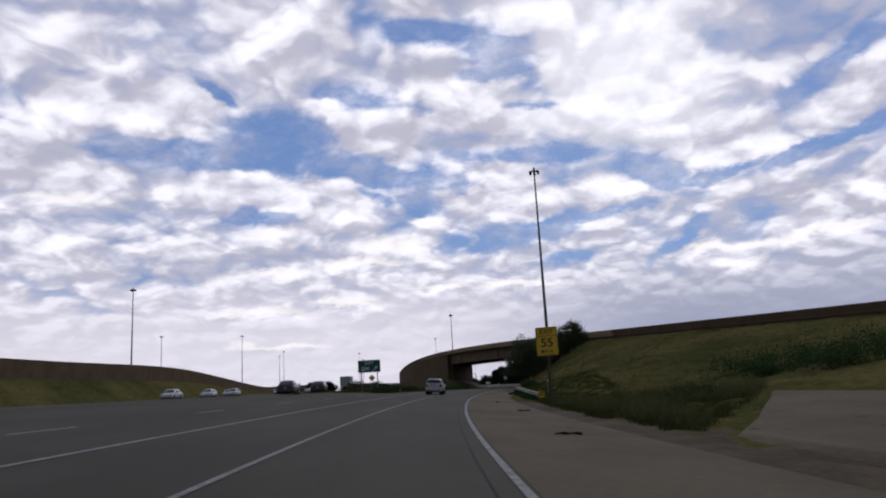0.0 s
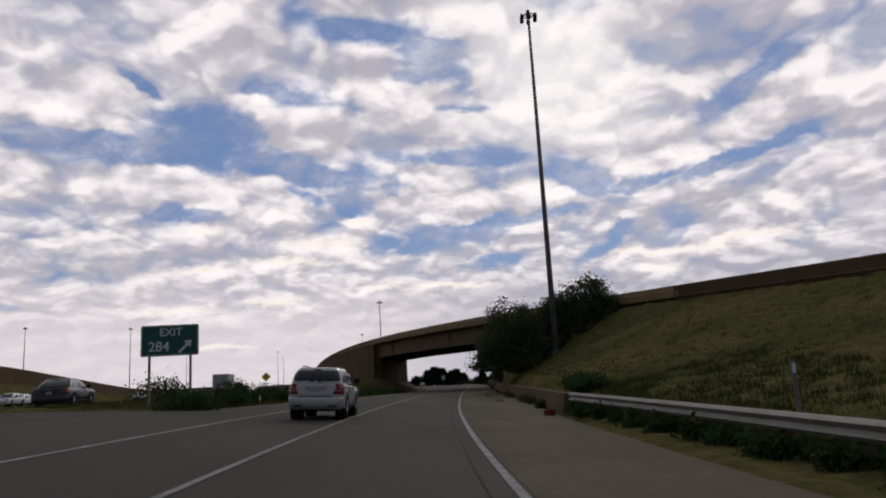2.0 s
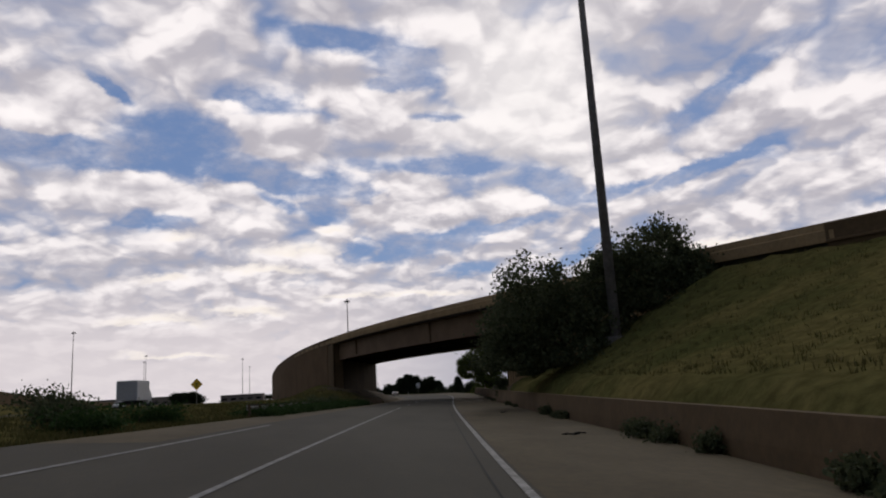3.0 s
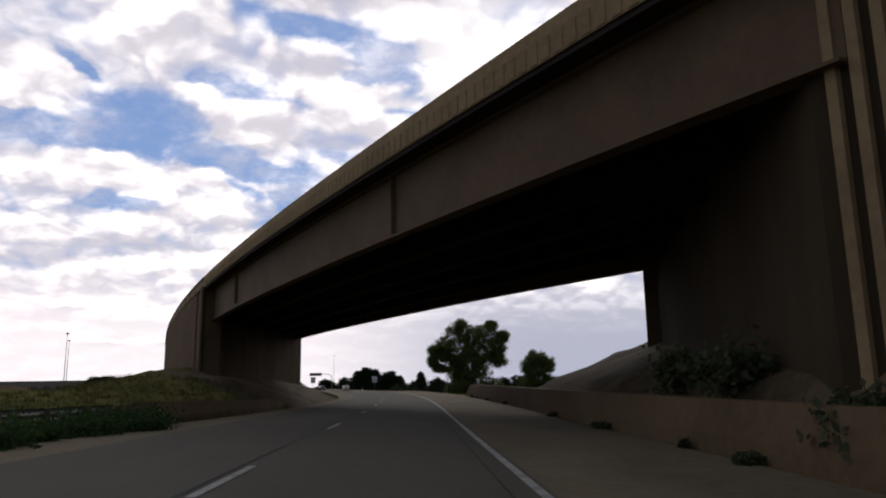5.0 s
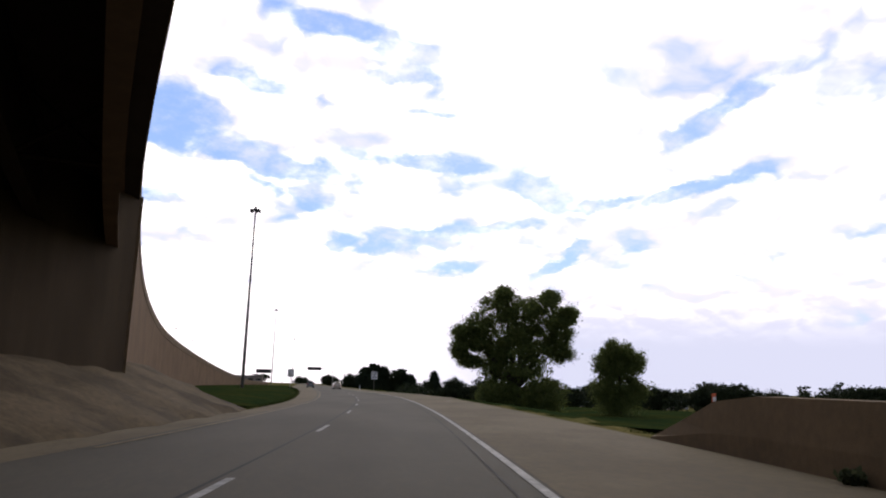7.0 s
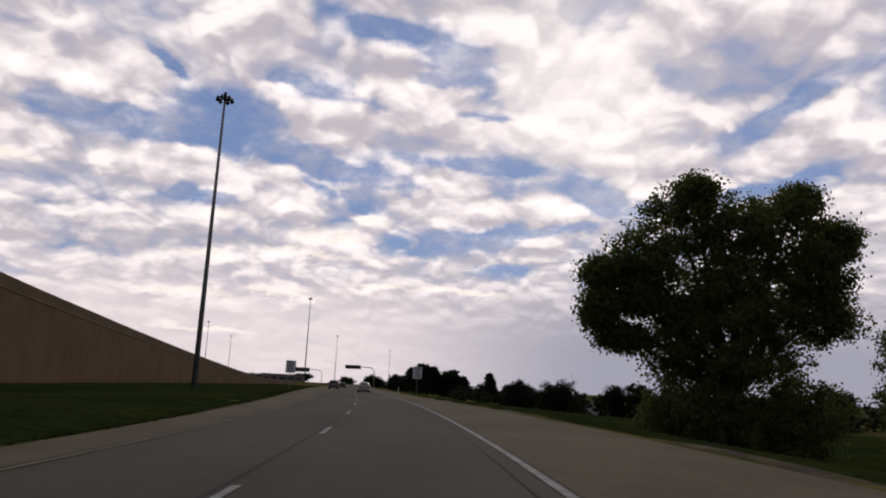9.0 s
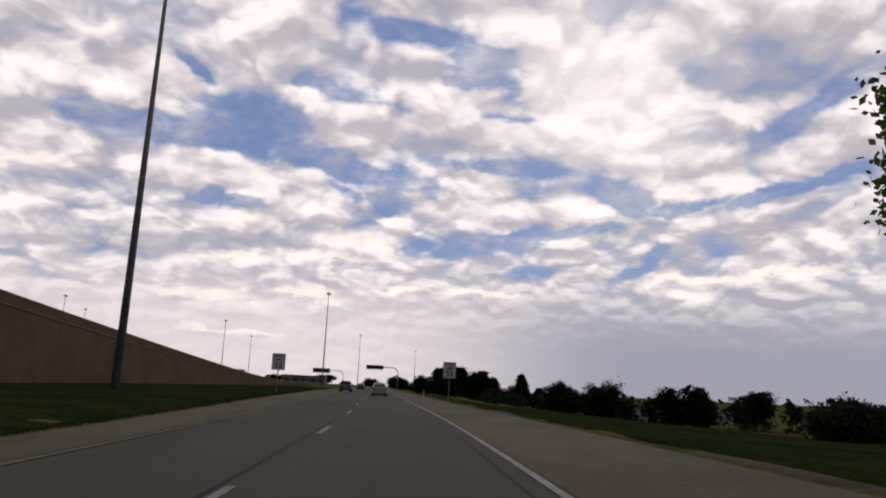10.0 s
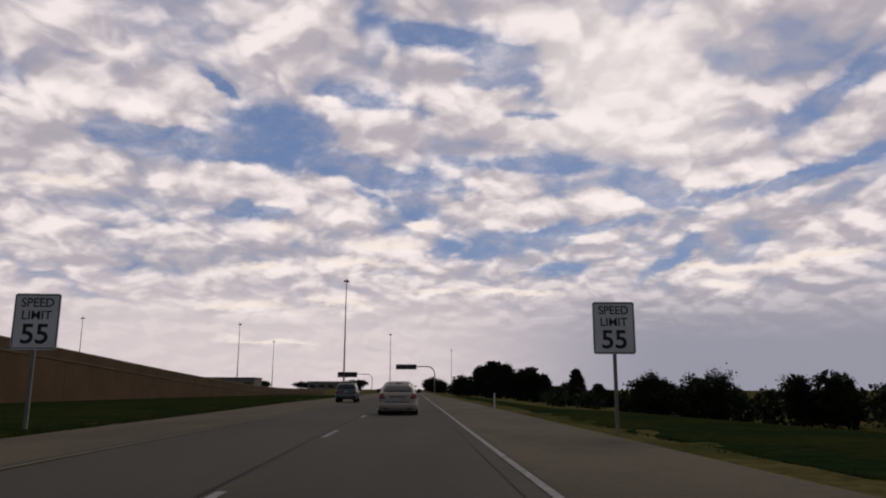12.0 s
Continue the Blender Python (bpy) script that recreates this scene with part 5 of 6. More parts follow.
def box_truck(x, y, z):
    th = thing("box_truck", "white box truck far along the main highway", "truck", at=pose(x, y, z))
    part("cargo_box", box(bmesh.new(), -1.2, 1.2, -3.2, 2.6, 0.95, 3.3, 0.04), WHITE_PAINT, th)
    part("cab", stack([(0.6, 2.6, 4.6, 1.05, 0.2, 0), (1.4, 2.6, 4.6, 1.1, 0.2, 0), (2.2, 2.6, 4.1, 1.0, 0.2, 0)]), WHITE_PAINT, th)
    part("rear_door", box(bmesh.new(), -1.1, 1.1, -3.24, -3.2, 1.05, 3.2, 0.01), mat("truck_door", (0.35, 0.35, 0.35), 0.5, grain=0.1), th)
    part("chassis", box(bmesh.new(), -0.5, 0.5, -3.1, 4.0, 0.5, 0.95), TRIM, th)
    for sx in (-1.0, 1.0):
        for yy in (-1.8, 3.6):
            wheel(th, sx, yy, 0.45, 0.28)


box_truck(-19.0, 172, 1.02)


# ---------------------------------------------------------------- plants
def leaves(name, lobes, clumps, per, size, spread, material, parent, seed, floor=None):
    """A crown of many small leaves in clumps on the shells of some lobes: x, y, z and three radii each."""
    rng = np.random.default_rng(seed)
    pts = []
    for lx, ly, lz, rx, ry, rz in lobes:
        d = rng.normal(size=(clumps, 3))
        d /= np.linalg.norm(d, axis=1)[:, None]
        c = np.array([lx, ly, lz]) + d * np.array([rx, ry, rz]) * rng.uniform(0.42, 1.15, (clumps, 1))
        k = rng.integers(int(per * 0.4), int(per * 1.6), clumps)
        for q, m in zip(c, k):
            s = spread * rng.uniform(0.6, 1.35)
            pts.append(q + rng.normal(size=(m, 3)) * np.array([s, s, s * 0.8]))
    p = np.concatenate(pts)
    if floor is not None:
        p = p[p[:, 2] > floor]
    n = len(p)
    a = rng.normal(size=(n, 3))
    a /= np.linalg.norm(a, axis=1)[:, None]
    b = np.cross(a, rng.normal(size=(n, 3)))
    b /= np.linalg.norm(b, axis=1)[:, None] + 1e-9
    s = size * rng.uniform(0.6, 1.3, (n, 1))
    v = np.stack([p - a * s * 0.5, p + b * s * 0.36, p + a * s * 0.55, p - b * s * 0.36], 1).reshape(-1, 3)
    me = bpy.data.meshes.new(name)
    me.from_pydata(v.tolist(), [], np.arange(4 * n).reshape(-1, 4).tolist())
    me.materials.append(material)
    ob = new(name, me)
    ob.parent = parent
    return tagged(ob, kind="stuff")


def limbs(bm, base, ends, r, bend=1.0):
    """Tapered, bent limbs from base to each end."""
    rng = random.Random(5)
    for e in ends:
        e, p = Vector(e), Vector(base)
        mid = p.lerp(e, 0.5) + bend * Vector((rng.uniform(-0.4, 0.4), rng.uniform(-0.4, 0.4), rng.uniform(0.1, 0.6)))
        tube(bm, p, mid, r, r * 0.6, n=8)
        tube(bm, mid, e, r * 0.6, r * 0.15, n=8)


def tree(name, label, x, y, lobes, clumps, per, size, spread, material, trunk_r, fork, seed, category="tree", group=""):
    z0 = float(ground_height(np.array(x), np.array(y)))
    th = thing(name, label, category, group, pose(x, y, z0))
    rel = [(lx - x, ly - y, lz - z0, a, b, c) for lx, ly, lz, a, b, c in lobes]
    bm = bmesh.new()
    tube(bm, (0, 0, -0.4), (0.1, 0, fork * 0.5), trunk_r * 1.3, trunk_r, n=12)
    tube(bm, (0.1, 0, fork * 0.5), (0, 0.1, fork), trunk_r, trunk_r * 0.85, n=12)
    limbs(bm, (0, 0.1, fork * 0.95), [(q[0], q[1], q[2] + q[5] * 0.2) for q in rel], trunk_r * 0.6)
    part("trunk", bm, BARK, th, smooth=True)
    leaves("crown", rel, clumps, per, size, spread, material, th, seed, 0.05)
    return th


tree("cottonwood_tree", "large dark green cottonwood tree in the field", 46.2, 264.0,
     [(43.5, 264.5, 10.7, 2.2, 2.0, 2.3), (46.6, 263.5, 10.4, 1.8, 2.2, 2.1), (49.6, 263.5, 10.5, 2.3, 2.2, 2.2), (51.6, 264, 8.6, 1.6, 1.8, 1.9), (41.2, 264.5, 8.6, 1.6, 1.8, 1.5),
      (39.2, 264.5, 7.6, 0.9, 1.0, 0.9), (38.9, 264.5, 5.7, 0.7, 0.9, 1.0), (40.4, 264.8, 4.3, 1.2, 0.9, 0.5), (41.2, 264.5, 6.5, 1.0, 1.2, 0.9), (44.6, 264.5, 7.5, 3.0, 3.0, 2.4), (48.2, 264.1, 7.2, 2.9, 3.0, 2.4), (51.4, 264, 5.9, 1.9, 2.2, 1.5),
      (46.4, 263.5, 4.2, 3.8, 3.2, 2.5), (46.0, 263.6, -0.4, 4.0, 2.8, 1.8), (46.4, 264.0, 6.4, 3.2, 2.6, 2.6), (44.4, 264.0, 12.6, 0.9, 1.0, 0.7), (50.2, 263.6, 12.4, 1.0, 1.0, 0.7), (52.8, 264.0, 10.4, 0.9, 1.0, 0.9), (46.4, 263.5, 1.5, 4.2, 3.2, 2.6), (43.2, 264, 0.4, 2.1, 2.4, 2.1), (49.8, 263.3, 0.1, 2.2, 2.2, 2.1), (43.4, 264.5, 4.5, 1.9, 2.4, 2.1)],
     112, 66, 0.20, 0.31, LEAF, 0.40, 3.2, 11)
tree("young_tree", "rounded green cottonwood beyond the field", 60.5, 266.0,
     [(58.3, 266, 4.6, 1.2, 1.8, 1.7), (59.6, 266, 5.9, 1.0, 1.6, 1.6), (61.2, 266, 5.6, 1.0, 1.8, 1.5), (62.7, 266, 4.7, 1.1, 1.8, 1.6), (60.3, 266, 2.4, 3.0, 2.4, 2.5), (60.4, 266, 3.8, 2.9, 2.2, 1.4), (60.0, 265.7, 0.5, 3.0, 2.2, 1.5),
      (58.4, 265.7, 1.3, 2.0, 1.8, 1.5), (62.2, 265.7, 1.2, 2.0, 1.8, 1.5), (60.2, 265.7, -1.2, 2.8, 2.2, 1.5)], 110, 52, 0.19, 0.30, LEAF, 0.20, 1.4, 12)
tree("olive_shrub", "large grey green shrub against the bridge bank", 17.3, 116.0,
     [(16.0, 116, 5.4, 2.4, 2.6, 2.6), (13.9, 115.2, 2.6, 1.8, 2.2, 2.2), (17.6, 114.6, 2.6, 2.8, 2.4, 2.4), (15.6, 118.5, 3.6, 2.2, 2.8, 2.8), (19.2, 115.6, 5.0, 2.4, 2.4, 2.4)], 150, 38, 0.21, 0.34, LEAF_B, 0.16, 1.2, 13, "shrub", "bank shrubs")
tree("olive_shrub", "tall dark shrub below the flyover wall", 22.6, 115.6,
     [(21.6, 115.6, 6.8, 2.3, 2.2, 2.4), (24.0, 116.5, 8.2, 1.5, 1.5, 1.9), (23.0, 114.5, 5.4, 2.6, 2.0, 2.0), (20.2, 116.5, 6.2, 1.6, 1.8, 2.4), (25.4, 115.4, 6.8, 1.4, 1.4, 1.3)], 130, 36, 0.21, 0.32, LEAF_B, 0.14, 1.0, 14, "shrub", "bank shrubs")

tree("bank_tree", "slim dark green tree beside the ribbed wall", 19.6, 130.4,
     [(19.7, 130.6, 3.6, 0.9, 1.2, 1.6), (19.9, 130.2, 6.2, 0.8, 1.2, 1.6), (20.2, 129.4, 5.0, 0.9, 1.2, 1.8), (20.3, 128.6, 7.4, 0.7, 1.0, 1.2), (19.2, 129.6, 2.4, 1.0, 1.2, 1.2)], 80, 40, 0.17, 0.26, LEAF_B, 0.10, 1.0, 15)


def shrub(x, y, w, h, seed, material=LEAF_B, label="low dark green roadside shrub", group="roadside shrubs", size=0.15):
    z0 = float(ground_height(np.array(x), np.array(y)))
    th = thing("shrub", label, "shrub", group, pose(x, y, z0))
    bm = bmesh.new()
    limbs(bm, (0, 0, -0.1), [(w * 0.3, 0, h * 0.7), (-w * 0.3, 0.1, h * 0.75), (0, -w * 0.25, h * 0.6)], min(0.03, 0.02 * w), 0.25 * h)
    part("stem", bm, BARK, th)
    leaves("crown", [(0, 0, h * 0.5, w * 0.5, w * 0.45, h * 0.5), (w * 0.3, 0.1, h * 0.4, w * 0.3, w * 0.3, h * 0.4)], 34, int(26 * (0.15 / size) ** 1.6) if w > 1 else 26, size, min(0.12 + 0.05 * w, 0.18 * w), material, th, seed, -0.05)
    return th


for k, (x, y, w, h) in enumerate(((19.6, 140.2, 1.4, 1.0), (20.2, 143.2, 1.0, 0.8), (18.6, 136.0, 1.0, 0.6),
                                  (-8.0, 112.0, 2.4, 1.3), (-4.6, 104.0, 1.6, 1.0), (2.4, 137.5, 3.0, 1.0), (4.2, 145.0, 2.4, 0.9), (-9.5, 96.0, 2.6, 1.3))):
    shrub(x, y, w, h, 40 + k)
for k, (x, y, w, h) in enumerate(((21.5, 50.0, 5.0, 1.2), (23.0, 46.0, 5.0, 1.2), (25.8, 47.0, 5.0, 1.4), (28.5, 45.5, 5.0, 1.5), (31.0, 45.0, 5.0, 1.5), (22.4, 40.5, 4.0, 1.0), (25.5, 40.0, 4.0, 1.2), (20.5, 44.5, 3.0, 0.8), (28.8, 41.0, 4.0, 1.3), (13.0, 36.0, 2.4, 0.5), (11.2, 81.5, 1.3, 0.4), (11.0, 80.0, 1.2, 0.4), (11.4, 83.0, 1.2, 0.35))):
    shrub(x, y, w, h, 60 + k, LEAF_G, "low spreading dark green bush on the bank", "bank bushes", 0.12)
for k, (y, d, w, h) in enumerate(((82.5, -10.6, 2.4, 0.6), (85.0, -11.2, 2.4, 0.55), (89.0, -10.8, 2.0, 0.6), (94.0, -11.6, 2.6, 0.7), (101.0, -11.0, 2.2, 0.6), (108.0, -11.8, 2.4, 0.7))):
    p = on_road(y, d)
    shrub(p.x, p.y, w, h, 75 + k, LEAF_G, "low dark green bush on the traffic island", "island bushes", 0.13)
for k in range(18):  # rank growth under the island's rail
    y = 117.0 + 1.95 * k
    p = on_road(y, float(left_edge(y)) - 0.45 - 0.2 * math.sin(2.3 * k))
    shrub(p.x, p.y, 2.2 + 0.4 * math.sin(1.7 * k), 0.30 + 0.06 * math.sin(3.1 * k), 140 + k, LEAF_G, "rank dark green growth below the guardrail", "growth below the rail", 0.12)
for k in range(14):  # growth under the verge's rail
    shrub(7.95 + 0.11 * k + 0.1 * math.sin(2 * k), 54.5 + 1.7 * k, 0.75, 0.18 + 0.04 * math.sin(1.9 * k), 170 + k, LEAF_G, "rank dark green growth below the guardrail", "growth below the rail", 0.11)
rngw = random.Random(8)
for k in range(26):  # weeds at the foot of the low walls
    y = rngw.uniform(84, 192)
    p = on_road(y, float(right_edge(y)) - rngw.uniform(-0.02, 0.12))
    big = 2.0 if y < 114 else 0.8
    th = shrub(p.x, p.y, big * rngw.uniform(0.15, 0.36), big * rngw.uniform(0.08, 0.18), 90 + k, LEAF_B, "small weed in the pavement joint", "weeds", 0.08)
    th.location.z = p.z


def far_tree(x, y, w, h, seed, conifer=False):
    z0 = float(ground_height(np.array(x), np.array(y)))
    h = h - 3.7 - z0 if x > 70 and y < 500 else h
    name = "conifer_tree" if conifer else "far_tree"
    th = thing(name, "dark distant conifer on the horizon" if conifer else "dark distant broadleaf tree on the horizon", "tree", "distant trees", pose(x, y, z0))
    part("trunk", tube(bmesh.new(), (0, 0, -0.5), (0, 0, h * 0.5), 0.3, 0.15, n=7), BARK, th)
    rg = random.Random(seed)
    if conifer:
        lobes = [(0, 0, h * (0.12 + 0.1 * k), w * 0.95 * (1 - 0.1 * k) ** 0.8, w * 0.8 * (1 - 0.1 * k) ** 0.8, h * 0.08) for k in range(9)]
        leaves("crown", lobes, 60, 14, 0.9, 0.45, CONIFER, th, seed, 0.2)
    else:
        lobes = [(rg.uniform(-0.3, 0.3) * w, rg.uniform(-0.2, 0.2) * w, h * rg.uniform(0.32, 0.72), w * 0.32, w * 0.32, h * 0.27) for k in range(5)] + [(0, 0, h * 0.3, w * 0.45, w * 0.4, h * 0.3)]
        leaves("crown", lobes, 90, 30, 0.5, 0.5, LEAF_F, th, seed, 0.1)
    return th


FAR = [(42, 640, 14, 8, 0), (52, 642, 12, 11, 0), (60, 636, 9, 14, 1), (66, 640, 13, 17, 1), (72, 640, 10, 16, 1), (78, 638, 13, 15, 0), (84, 641, 9, 16, 1), (89, 636, 8, 13, 1),
       (97, 632, 14, 12, 0), (104, 634, 7, 16.5, 1), (113, 630, 7, 10, 1), (119, 634, 9, 8, 0), (80, 448, 11, 8, 0), (91, 452, 14, 10.5, 0), (110, 450, 7, 8, 0), (117, 446, 10, 9.5, 0), (135, 452, 12, 9, 0), (158, 440, 14, 9, 0), (172, 430, 14, 9, 0),
       (188, 420, 15, 10, 0), (205, 405, 14, 9, 0), (225, 390, 16, 10, 0), (250, 372, 16, 9, 0), (270, 350, 16, 10, 0), (290, 325, 16, 9, 0), (92, 335, 5, 4.5, 0), (76, 325, 5, 4.5, 0), (112, 372, 9, 7, 0), (131, 350, 10, 7, 0), (152, 330, 10, 7, 0), (180, 330, 12, 7, 0),
       (-20, 900, 20, 8, 0), (-60, 930, 24, 8, 0), (-100, 900, 24, 8, 0), (-150, 880, 24, 9, 0), (-62, 470, 9, 6, 0), (-80, 520, 11, 7, 0), (20, 950, 18, 8, 0)]
for k, (x, y, w, h, c) in enumerate(FAR):
    far_tree(x, y, w, h, 200 + k, bool(c))


def far_woods():
    """A ragged line of low trees closing the field."""
    rng = np.random.default_rng(77)
    lobes = []
    for k in range(230):
        u = rng.random()
        x = 62 + 420 * u + rng.normal(0, 3)
        y = 470 - 175 * u * u + rng.normal(0, 14)
        h = rng.uniform(2.5, 6.0) * (1.0 + 0.30 * math.sin(x * 0.09)) * (1.0 + 0.25 * u)
        if math.sin(x * 0.13) + math.sin(x * 0.05 + 1) < -0.3:
            h *= 0.45
        if x < 190:
            h *= 0.4
        z0 = float(ground_height(np.array(x), np.array(y)))
        lobes.append((x, y, (z0 + h) / 2, rng.uniform(2, 5), 2.5, (h - z0) / 2))
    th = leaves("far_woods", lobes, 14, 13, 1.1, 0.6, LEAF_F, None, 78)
    tagged(th, "ragged line of low dark trees beyond the field", "trees", kind="stuff")


far_woods()


def grass_field(name, spots, per, height, seed, label, material=BLADE):
    """Many blades of grass in tufts."""
    rng = np.random.default_rng(seed)
    n = len(spots) * per
    base = np.repeat(np.array(spots), per, 0) + np.c_[rng.normal(0, 0.14, (n, 2)), np.zeros(n)]
    ang = rng.uniform(0, 2 * np.pi, n)
    h = height * rng.uniform(0.35, 1.25, n)
    lean = rng.normal(0, 0.28, (n, 2)) * h[:, None]
    w = 0.009 + 0.012 * rng.random(n)
    dx, dy = np.cos(ang) * w, np.sin(ang) * w
    a = base + np.c_[dx, dy, np.full(n, -0.03)]
    b = base - np.c_[dx, dy, np.full(n, 0.03)]
    c = base + np.c_[lean, h]
    v = np.stack([a, b, c], 1).reshape(-1, 3)
    me = bpy.data.meshes.new(name)
    me.from_pydata(v.tolist(), [], np.arange(3 * n).reshape(-1, 3).tolist())
    me.materials.append(material)
    tagged(new(name, me), label, "grass", kind="stuff")


def spots(n, y0, y1, dlo, dhi, seed, side):
    rng = np.random.default_rng(seed)
    y = rng.uniform(y0, y1, n)
    k = rng.random(n) ** 1.4
    edge = right_edge(y) if side > 0 else left_edge(y)
    d = edge + side * (dlo + (dhi - dlo) * k)
    x, _, _, rx, ry = road_frame(y)
    px, py = x + d * rx, y + d * ry
    ok = ~((px > 6.2) & (py > 2 + (px - 6.6) * 1.75) & (py < 18.5 + (px - 6.6) * 1.75) & (py < 48)) & ~((py > 126) & (py < 174) & (side > 0)) & ~((py > 176) & (py < 216) & (side < 0))
    px, py = px[ok], py[ok]
    return np.c_[px, py, ground_height(px, py)].tolist()


grass_field("verge_grass", spots(6500, -5, 82, 1.5, 9, 1, 1), 14, 0.17, 1, "rough green and straw coloured verge grass", BLADE_G)
tall = [p for p in spots(4600, 4, 46, 2.0, 13, 8, 1) if math.sin(p[0] * 0.9 + 1.3) + math.sin(p[1] * 0.42) + math.sin(p[0] * 0.37 - p[1] * 0.8) > 0.35]
grass_field("tall_grass", tall, 12, 0.62, 8, "clumps of tall straw and green grass on the verge", BLADE_T)
grass_field("bank_grass", spots(6500, -5, 128, 2.0, 26, 2, 1), 10, 0.15, 2, "dry grass on the embankment")
grass_field("verge_grass", spots(4200, 196, 330, 1.0, 9, 3, 1), 8, 0.09, 3, "rough dark verge grass beside the shoulder", BLADE_D)
grass_field("verge_grass", spots(5200, 216, 370, 0.15, 9, 4, -1), 8, 0.15, 4, "green verge grass below the retaining wall", BLADE_D)
grass_field("island_grass", spots(4500, 84, 182, 0.2, 11, 5, -1), 12, 0.26, 5, "tall yellow green grass on the traffic island")


# ---------------------------------------------------------------- guardrails and roadside bits
def w_beam(pts, name, label, steel=GALV):
    """A steel guardrail along some places, with posts."""
    th = thing(name, label, "guardrail")
    prof = [(0.0, 0.155), (0.04, 0.12), (0.075, 0.085), (0.04, 0.045), (0.0, 0.0), (0.04, -0.045), (0.075, -0.085), (0.04, -0.12), (0.0, -0.155)]
    verts, faces = [], []
    ring_pts = []
    for i, p in enumerate(pts):
        a = pts[max(i - 1, 0)]
        b = pts[min(i + 1, len(pts) - 1)]
        dirv = Vector((b[0] - a[0], b[1] - a[1], 0)).normalized()
        out = Vector((-dirv.y, dirv.x, 0))
        for o, h in prof:
            ring_pts.append(Vector(p) + out * o + Vector((0, 0, h)))
        for o, h in prof[::-1]:
            ring_pts.append(Vector(p) + out * (o - 0.012) + Vector((0, 0, h)))
    n = len(prof) * 2
    for i in range(len(pts) - 1):
        for k in range(n):
            a, b = i * n + k, i * n + (k + 1) % n
            faces.append((a, b, b + n, a + n))
    faces += [tuple(range(n)), tuple(range((len(pts) - 1) * n, len(pts) * n))]
    ob = mesh_ob("rail", ring_pts, faces, steel)
    ob.parent = th
    for p in pts[::1]:
        g = float(ground_height(np.array(p[0]), np.array(p[1])))
        part("post", box(bmesh.new(), p[0] + 0.03, p[0] + 0.17, p[1] - 0.07, p[1] + 0.07, g - 0.4, p[2] + 0.14, 0.01), WOOD, th)
    return th


rail = w_beam([(8.0 + 1.30 * t + 0.25 * t * t, 53.0 + 28 * t, 0.08 + 0.50 * t - 0.17 * t * t) for t in np.linspace(0, 0.86, 13)], "guardrail", "weathered galvanised guardrail with timber posts on the verge")


def end_marker():
    pl = plate(0.62, 0.62, 0.02, SIGN_YELLOW, "end_marker", rail, thick=0.012)
    pl.matrix_basis = pose(8.15, 52.7, 0.10, 0, 0, -4)
    pl.scale = (0.78, 1.0, 0.78)
    for k in range(4):
        bm = bmesh.new()
        o = -0.44 + k * 0.24
        c = [(-0.30, o), (-0.30, o + 0.12), (0.30, o + 0.12 + 0.36), (0.30, o + 0.36)]
        c = [(x, max(-0.30, min(0.30, z))) for x, z in c]
        f = [bm.verts.new((x, -0.017, z)) for x, z in c]
        bm.faces.new(f)
        part("stripe", bm, SIGN_BLACK, pl)
    tagged(pl, "yellow and black striped end marker")


end_marker()
w_beam([(on_road(y, -9.6).x, on_road(y, -9.6).y, on_road(y, -9.6).z + 0.50) for y in np.linspace(116, 152, 17)], "guardrail", "dull guardrail along the island's edge", RUST)


def debris():
    p = on_road(78.4, 4.35, 0.0)
    th = thing("plastic_crate", "broken dark red plastic crate on the shoulder", "debris", at=pose(p.x, p.y, p.z, 0, 3, 25))
    th.scale = (0.6, 0.6, 0.7)
    body = part("crate_body", stack([(0.004, -0.28, 0.28, 0.22, 0.05, 0), (0.22, -0.30, 0.30, 0.24, 0.05, 0.02), (0.30, -0.30, 0.28, 0.24, 0.06, -0.05)], 4), mat("red_plastic", (0.16, 0.035, 0.02), 0.6, grain=0.25, scale=9), th)
    part("crate_rim", box(bmesh.new(), -0.26, 0.26, -0.32, 0.30, 0.20, 0.235, 0.01), mat("red_plastic_dark", (0.10, 0.02, 0.015), 0.6, grain=0.25), th)
    for k, (y, d, s) in enumerate(((17.5, 3.2, 0.16), (33.0, 3.6, 0.2), (48.0, 3.0, 0.2), (112, 3.5, 0.12), (96, 3.7, 0.15))):
        q = on_road(y, d)
        t2 = thing("tyre_scrap", "dark scrap of torn tyre on the shoulder", "debris", "tyre scraps", pose(q.x, q.y, q.z + 0.004, 0, 3, 40 * k))
        bm = bmesh.new()
        for i in range(4):
            tube(bm, (s * (i - 2), 0.05 * math.sin(i), 0.02 + 0.02 * (i % 2)), (s * (i - 1), 0.05 * math.sin(i + 1), 0.02 + 0.02 * ((i + 1) % 2)), 0.02 + 0.015 * (i % 2), n=6)
        part("scrap", bm, TYRE, t2)


debris()


def delineator(x, y, h, colour, label):
    z0 = float(ground_height(np.array(x), np.array(y)))
    th = thing("delineator_post", label, "delineator", "delineator posts", pose(x, y, z0))
    part("post", box(bmesh.new(), -0.05, 0.05, -0.015, 0.015, -0.2, h, 0.006), colour, th)
    part("reflector", box(bmesh.new(), -0.04, 0.04, -0.022, -0.016, h - 0.28, h - 0.08), SIGN_TEXT, th)


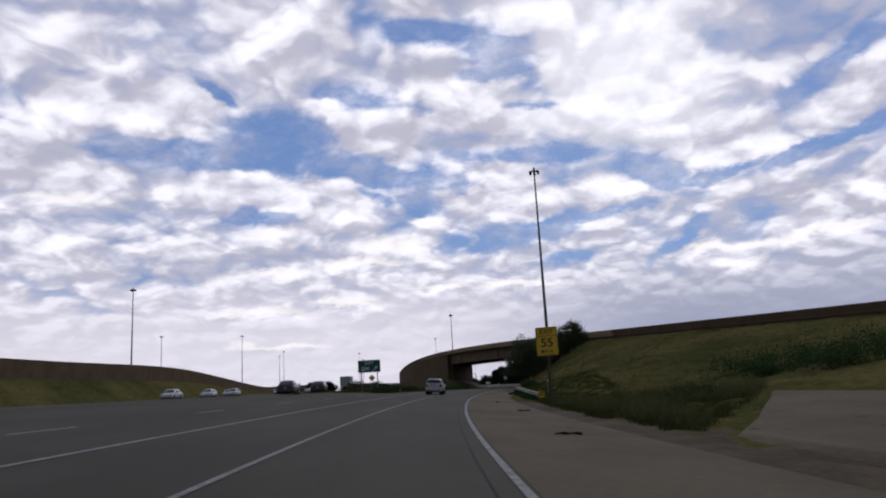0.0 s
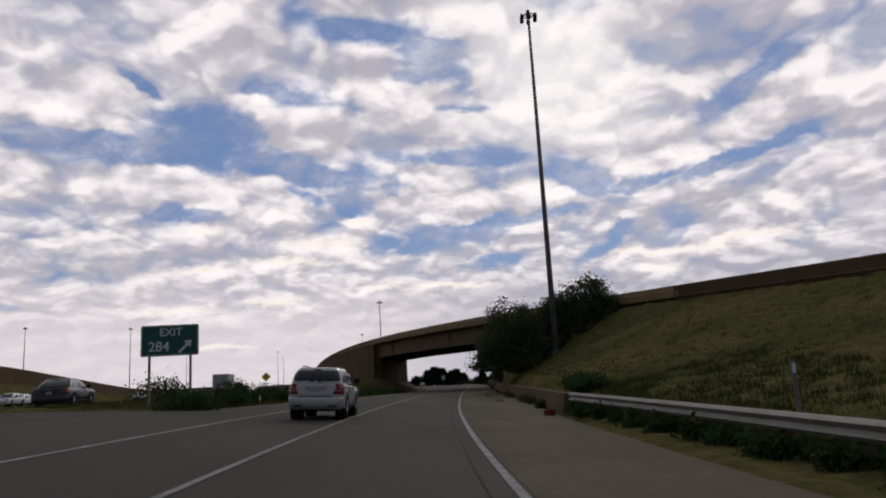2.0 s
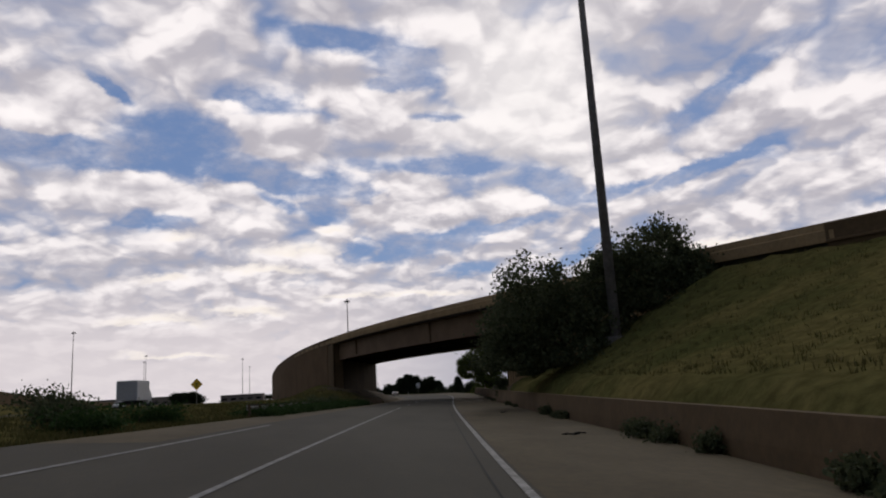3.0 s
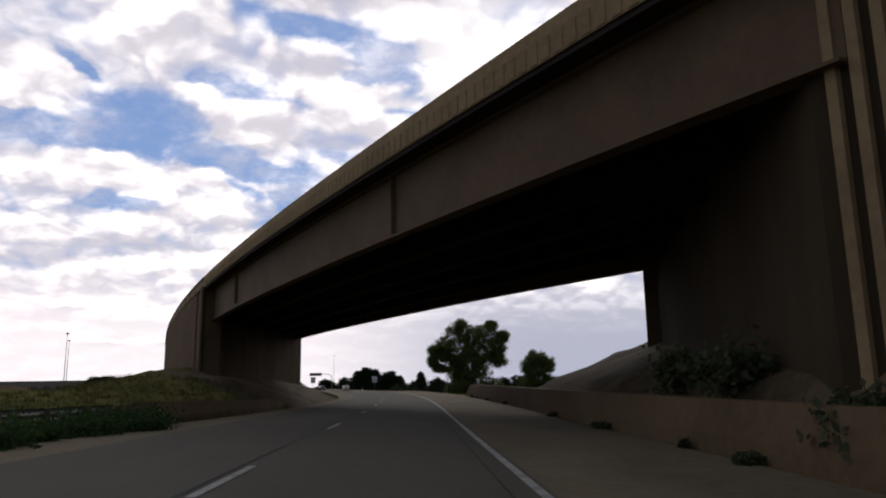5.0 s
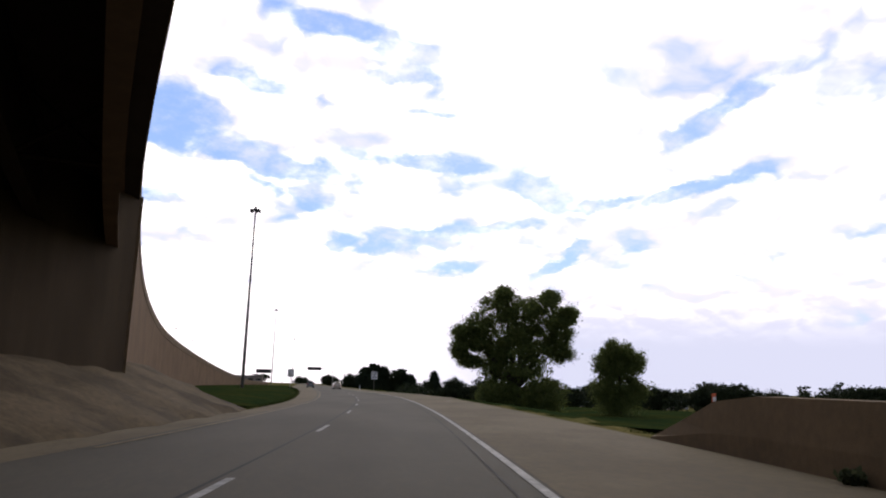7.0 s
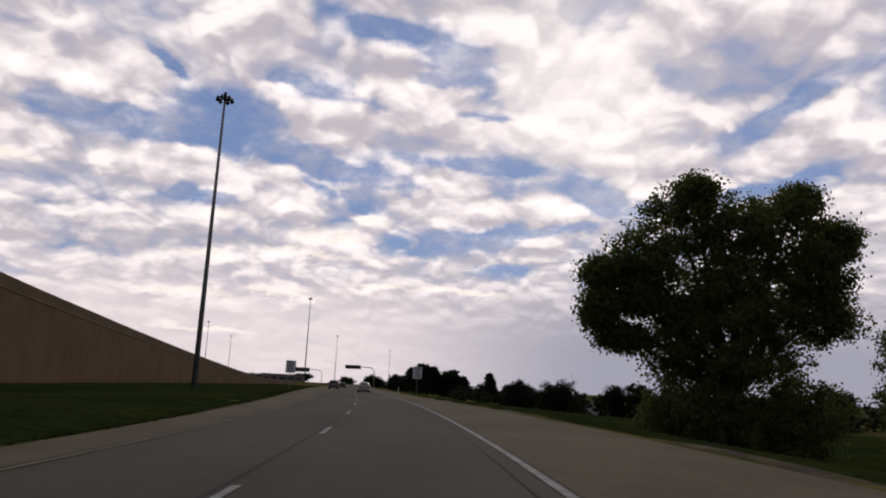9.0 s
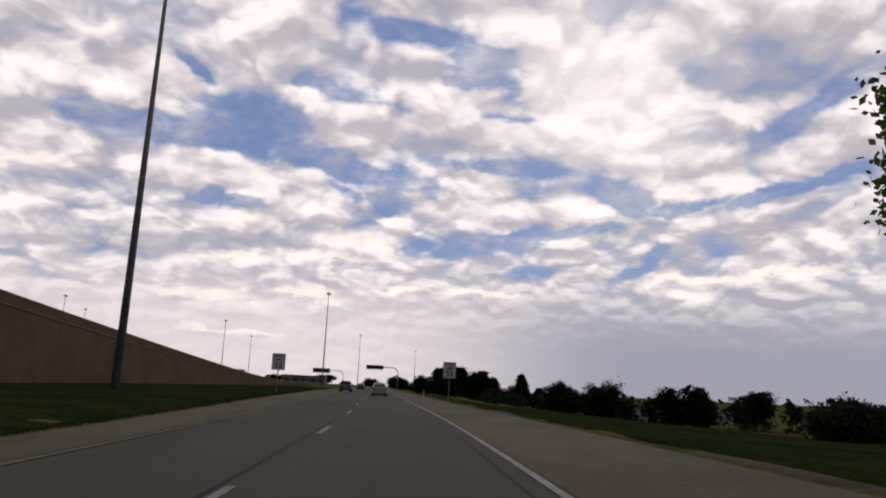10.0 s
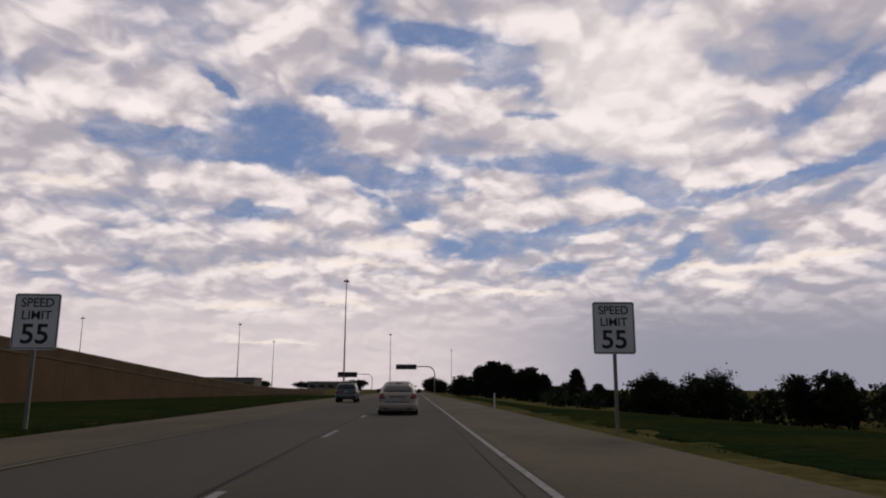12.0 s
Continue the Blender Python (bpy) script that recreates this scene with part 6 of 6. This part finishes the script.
for x, y, h, c, lb in ((29.6, 193.8, 1.25, ORANGE, "orange flexible marker post"), (33.4, 199.5, 1.1, SIGN_TEXT, "thin white roadside marker post"), 
                       (10.9, 66.2, 1.3, RUST, "thin rusty marker post"), (on_road(93, -10.0).x, on_road(93, -10.0).y, 0.6, ORANGE, "short orange marker post on the island"), (33.5, 345, 1.0, SIGN_TEXT, "thin white roadside marker post")):
    delineator(x, y, h, c, lb)


def timber_pole(x, y, h):
    z0 = float(ground_height(np.array(x), np.array(y)))
    th = thing("timber_pole", "short dark timber pole in the field", "pole", at=pose(x, y, z0))
    part("shaft", tube(bmesh.new(), (0, 0, -0.4), (0.1, 0, h), 0.2, 0.17, n=10), WOOD, th)
    part("cap", tube(bmesh.new(), (0.1, 0, h), (0.1, 0, h + 0.12), 0.2, 0.12, n=10), DARK, th)


timber_pole(50.8, 203.0, 5.1)


def far_house(x, y, w, turn):
    z0 = float(ground_height(np.array(x), np.array(y)))
    th = thing("house", "low pale house with a grey roof among trees", "house", "distant houses", pose(x, y, z0, 0, 0, turn))
    wall = part("wall", box(bmesh.new(), -w / 2, w / 2, -4, 4, -0.5, 2.7), mat("pale_siding", (0.34, 0.32, 0.30), 0.8, grain=0.1), th)
    bm = bmesh.new()
    v = [bm.verts.new(p) for p in ((-w / 2 - 0.4, -4.5, 2.6), (w / 2 + 0.4, -4.5, 2.6), (w / 2 + 0.4, 4.5, 2.6), (-w / 2 - 0.4, 4.5, 2.6), (-w / 2 - 0.4, 0, 4.6), (w / 2 + 0.4, 0, 4.6))]
    for f in ((0, 1, 5, 4), (2, 3, 4, 5), (0, 4, 3), (1, 2, 5), (0, 3, 2, 1)):
        bm.faces.new([v[i] for i in f])
    part("roof", bm, mat("grey_shingle", (0.16, 0.15, 0.15), 0.85, grain=0.2), th)
    for k in range(3):
        a = -w * 0.3 + k * w * 0.3
        wd = part("window", box(bmesh.new(), a - 0.6, a + 0.6, -4.06, -3.98, 1.0, 2.1), SIGN_WHITE, th)
        part("pane", box(bmesh.new(), a - 0.52, a + 0.52, -4.075, -4.062, 1.08, 2.02), GLASS, wd)


for x, y, w, t in ((128, 520, 9, 10), (158, 515, 10, -8), (196, 500, 10, 6)):
    far_house(x, y, w, t)


def far_block(x, y, w, h):
    z0 = float(ground_height(np.array(x), np.array(y)))
    th = thing("office_building", "low tan office building on the horizon", "building", "distant buildings", pose(x, y, z0))
    part("wall", box(bmesh.new(), -w / 2, w / 2, -8, 8, -1, h), mat("far_tan_wall", (0.20, 0.17, 0.15), 0.85, grain=0.12, scale=0.6), th)
    part("roof", box(bmesh.new(), -w / 2 - 0.3, w / 2 + 0.3, -8.3, 8.3, h, h + 0.5), mat("grey_shingle", (0.16, 0.15, 0.15), 0.85), th)
    for k in range(int(w / 6)):
        a = -w / 2 + 3 + 6 * k
        for zz in np.arange(1.2, h - 1.5, 3.4):
            part("window", box(bmesh.new(), a - 1.8, a + 1.8, -8.06, -7.98, zz, zz + 1.5), GLASS, th)


for x, y, w, h in ((-96, 560, 40, 5), (-140, 600, 50, 5.5), (-58, 640, 30, 4.5), (-190, 560, 50, 6), (-24, 780, 30, 4.5)):
    far_block(x, y, w, h)
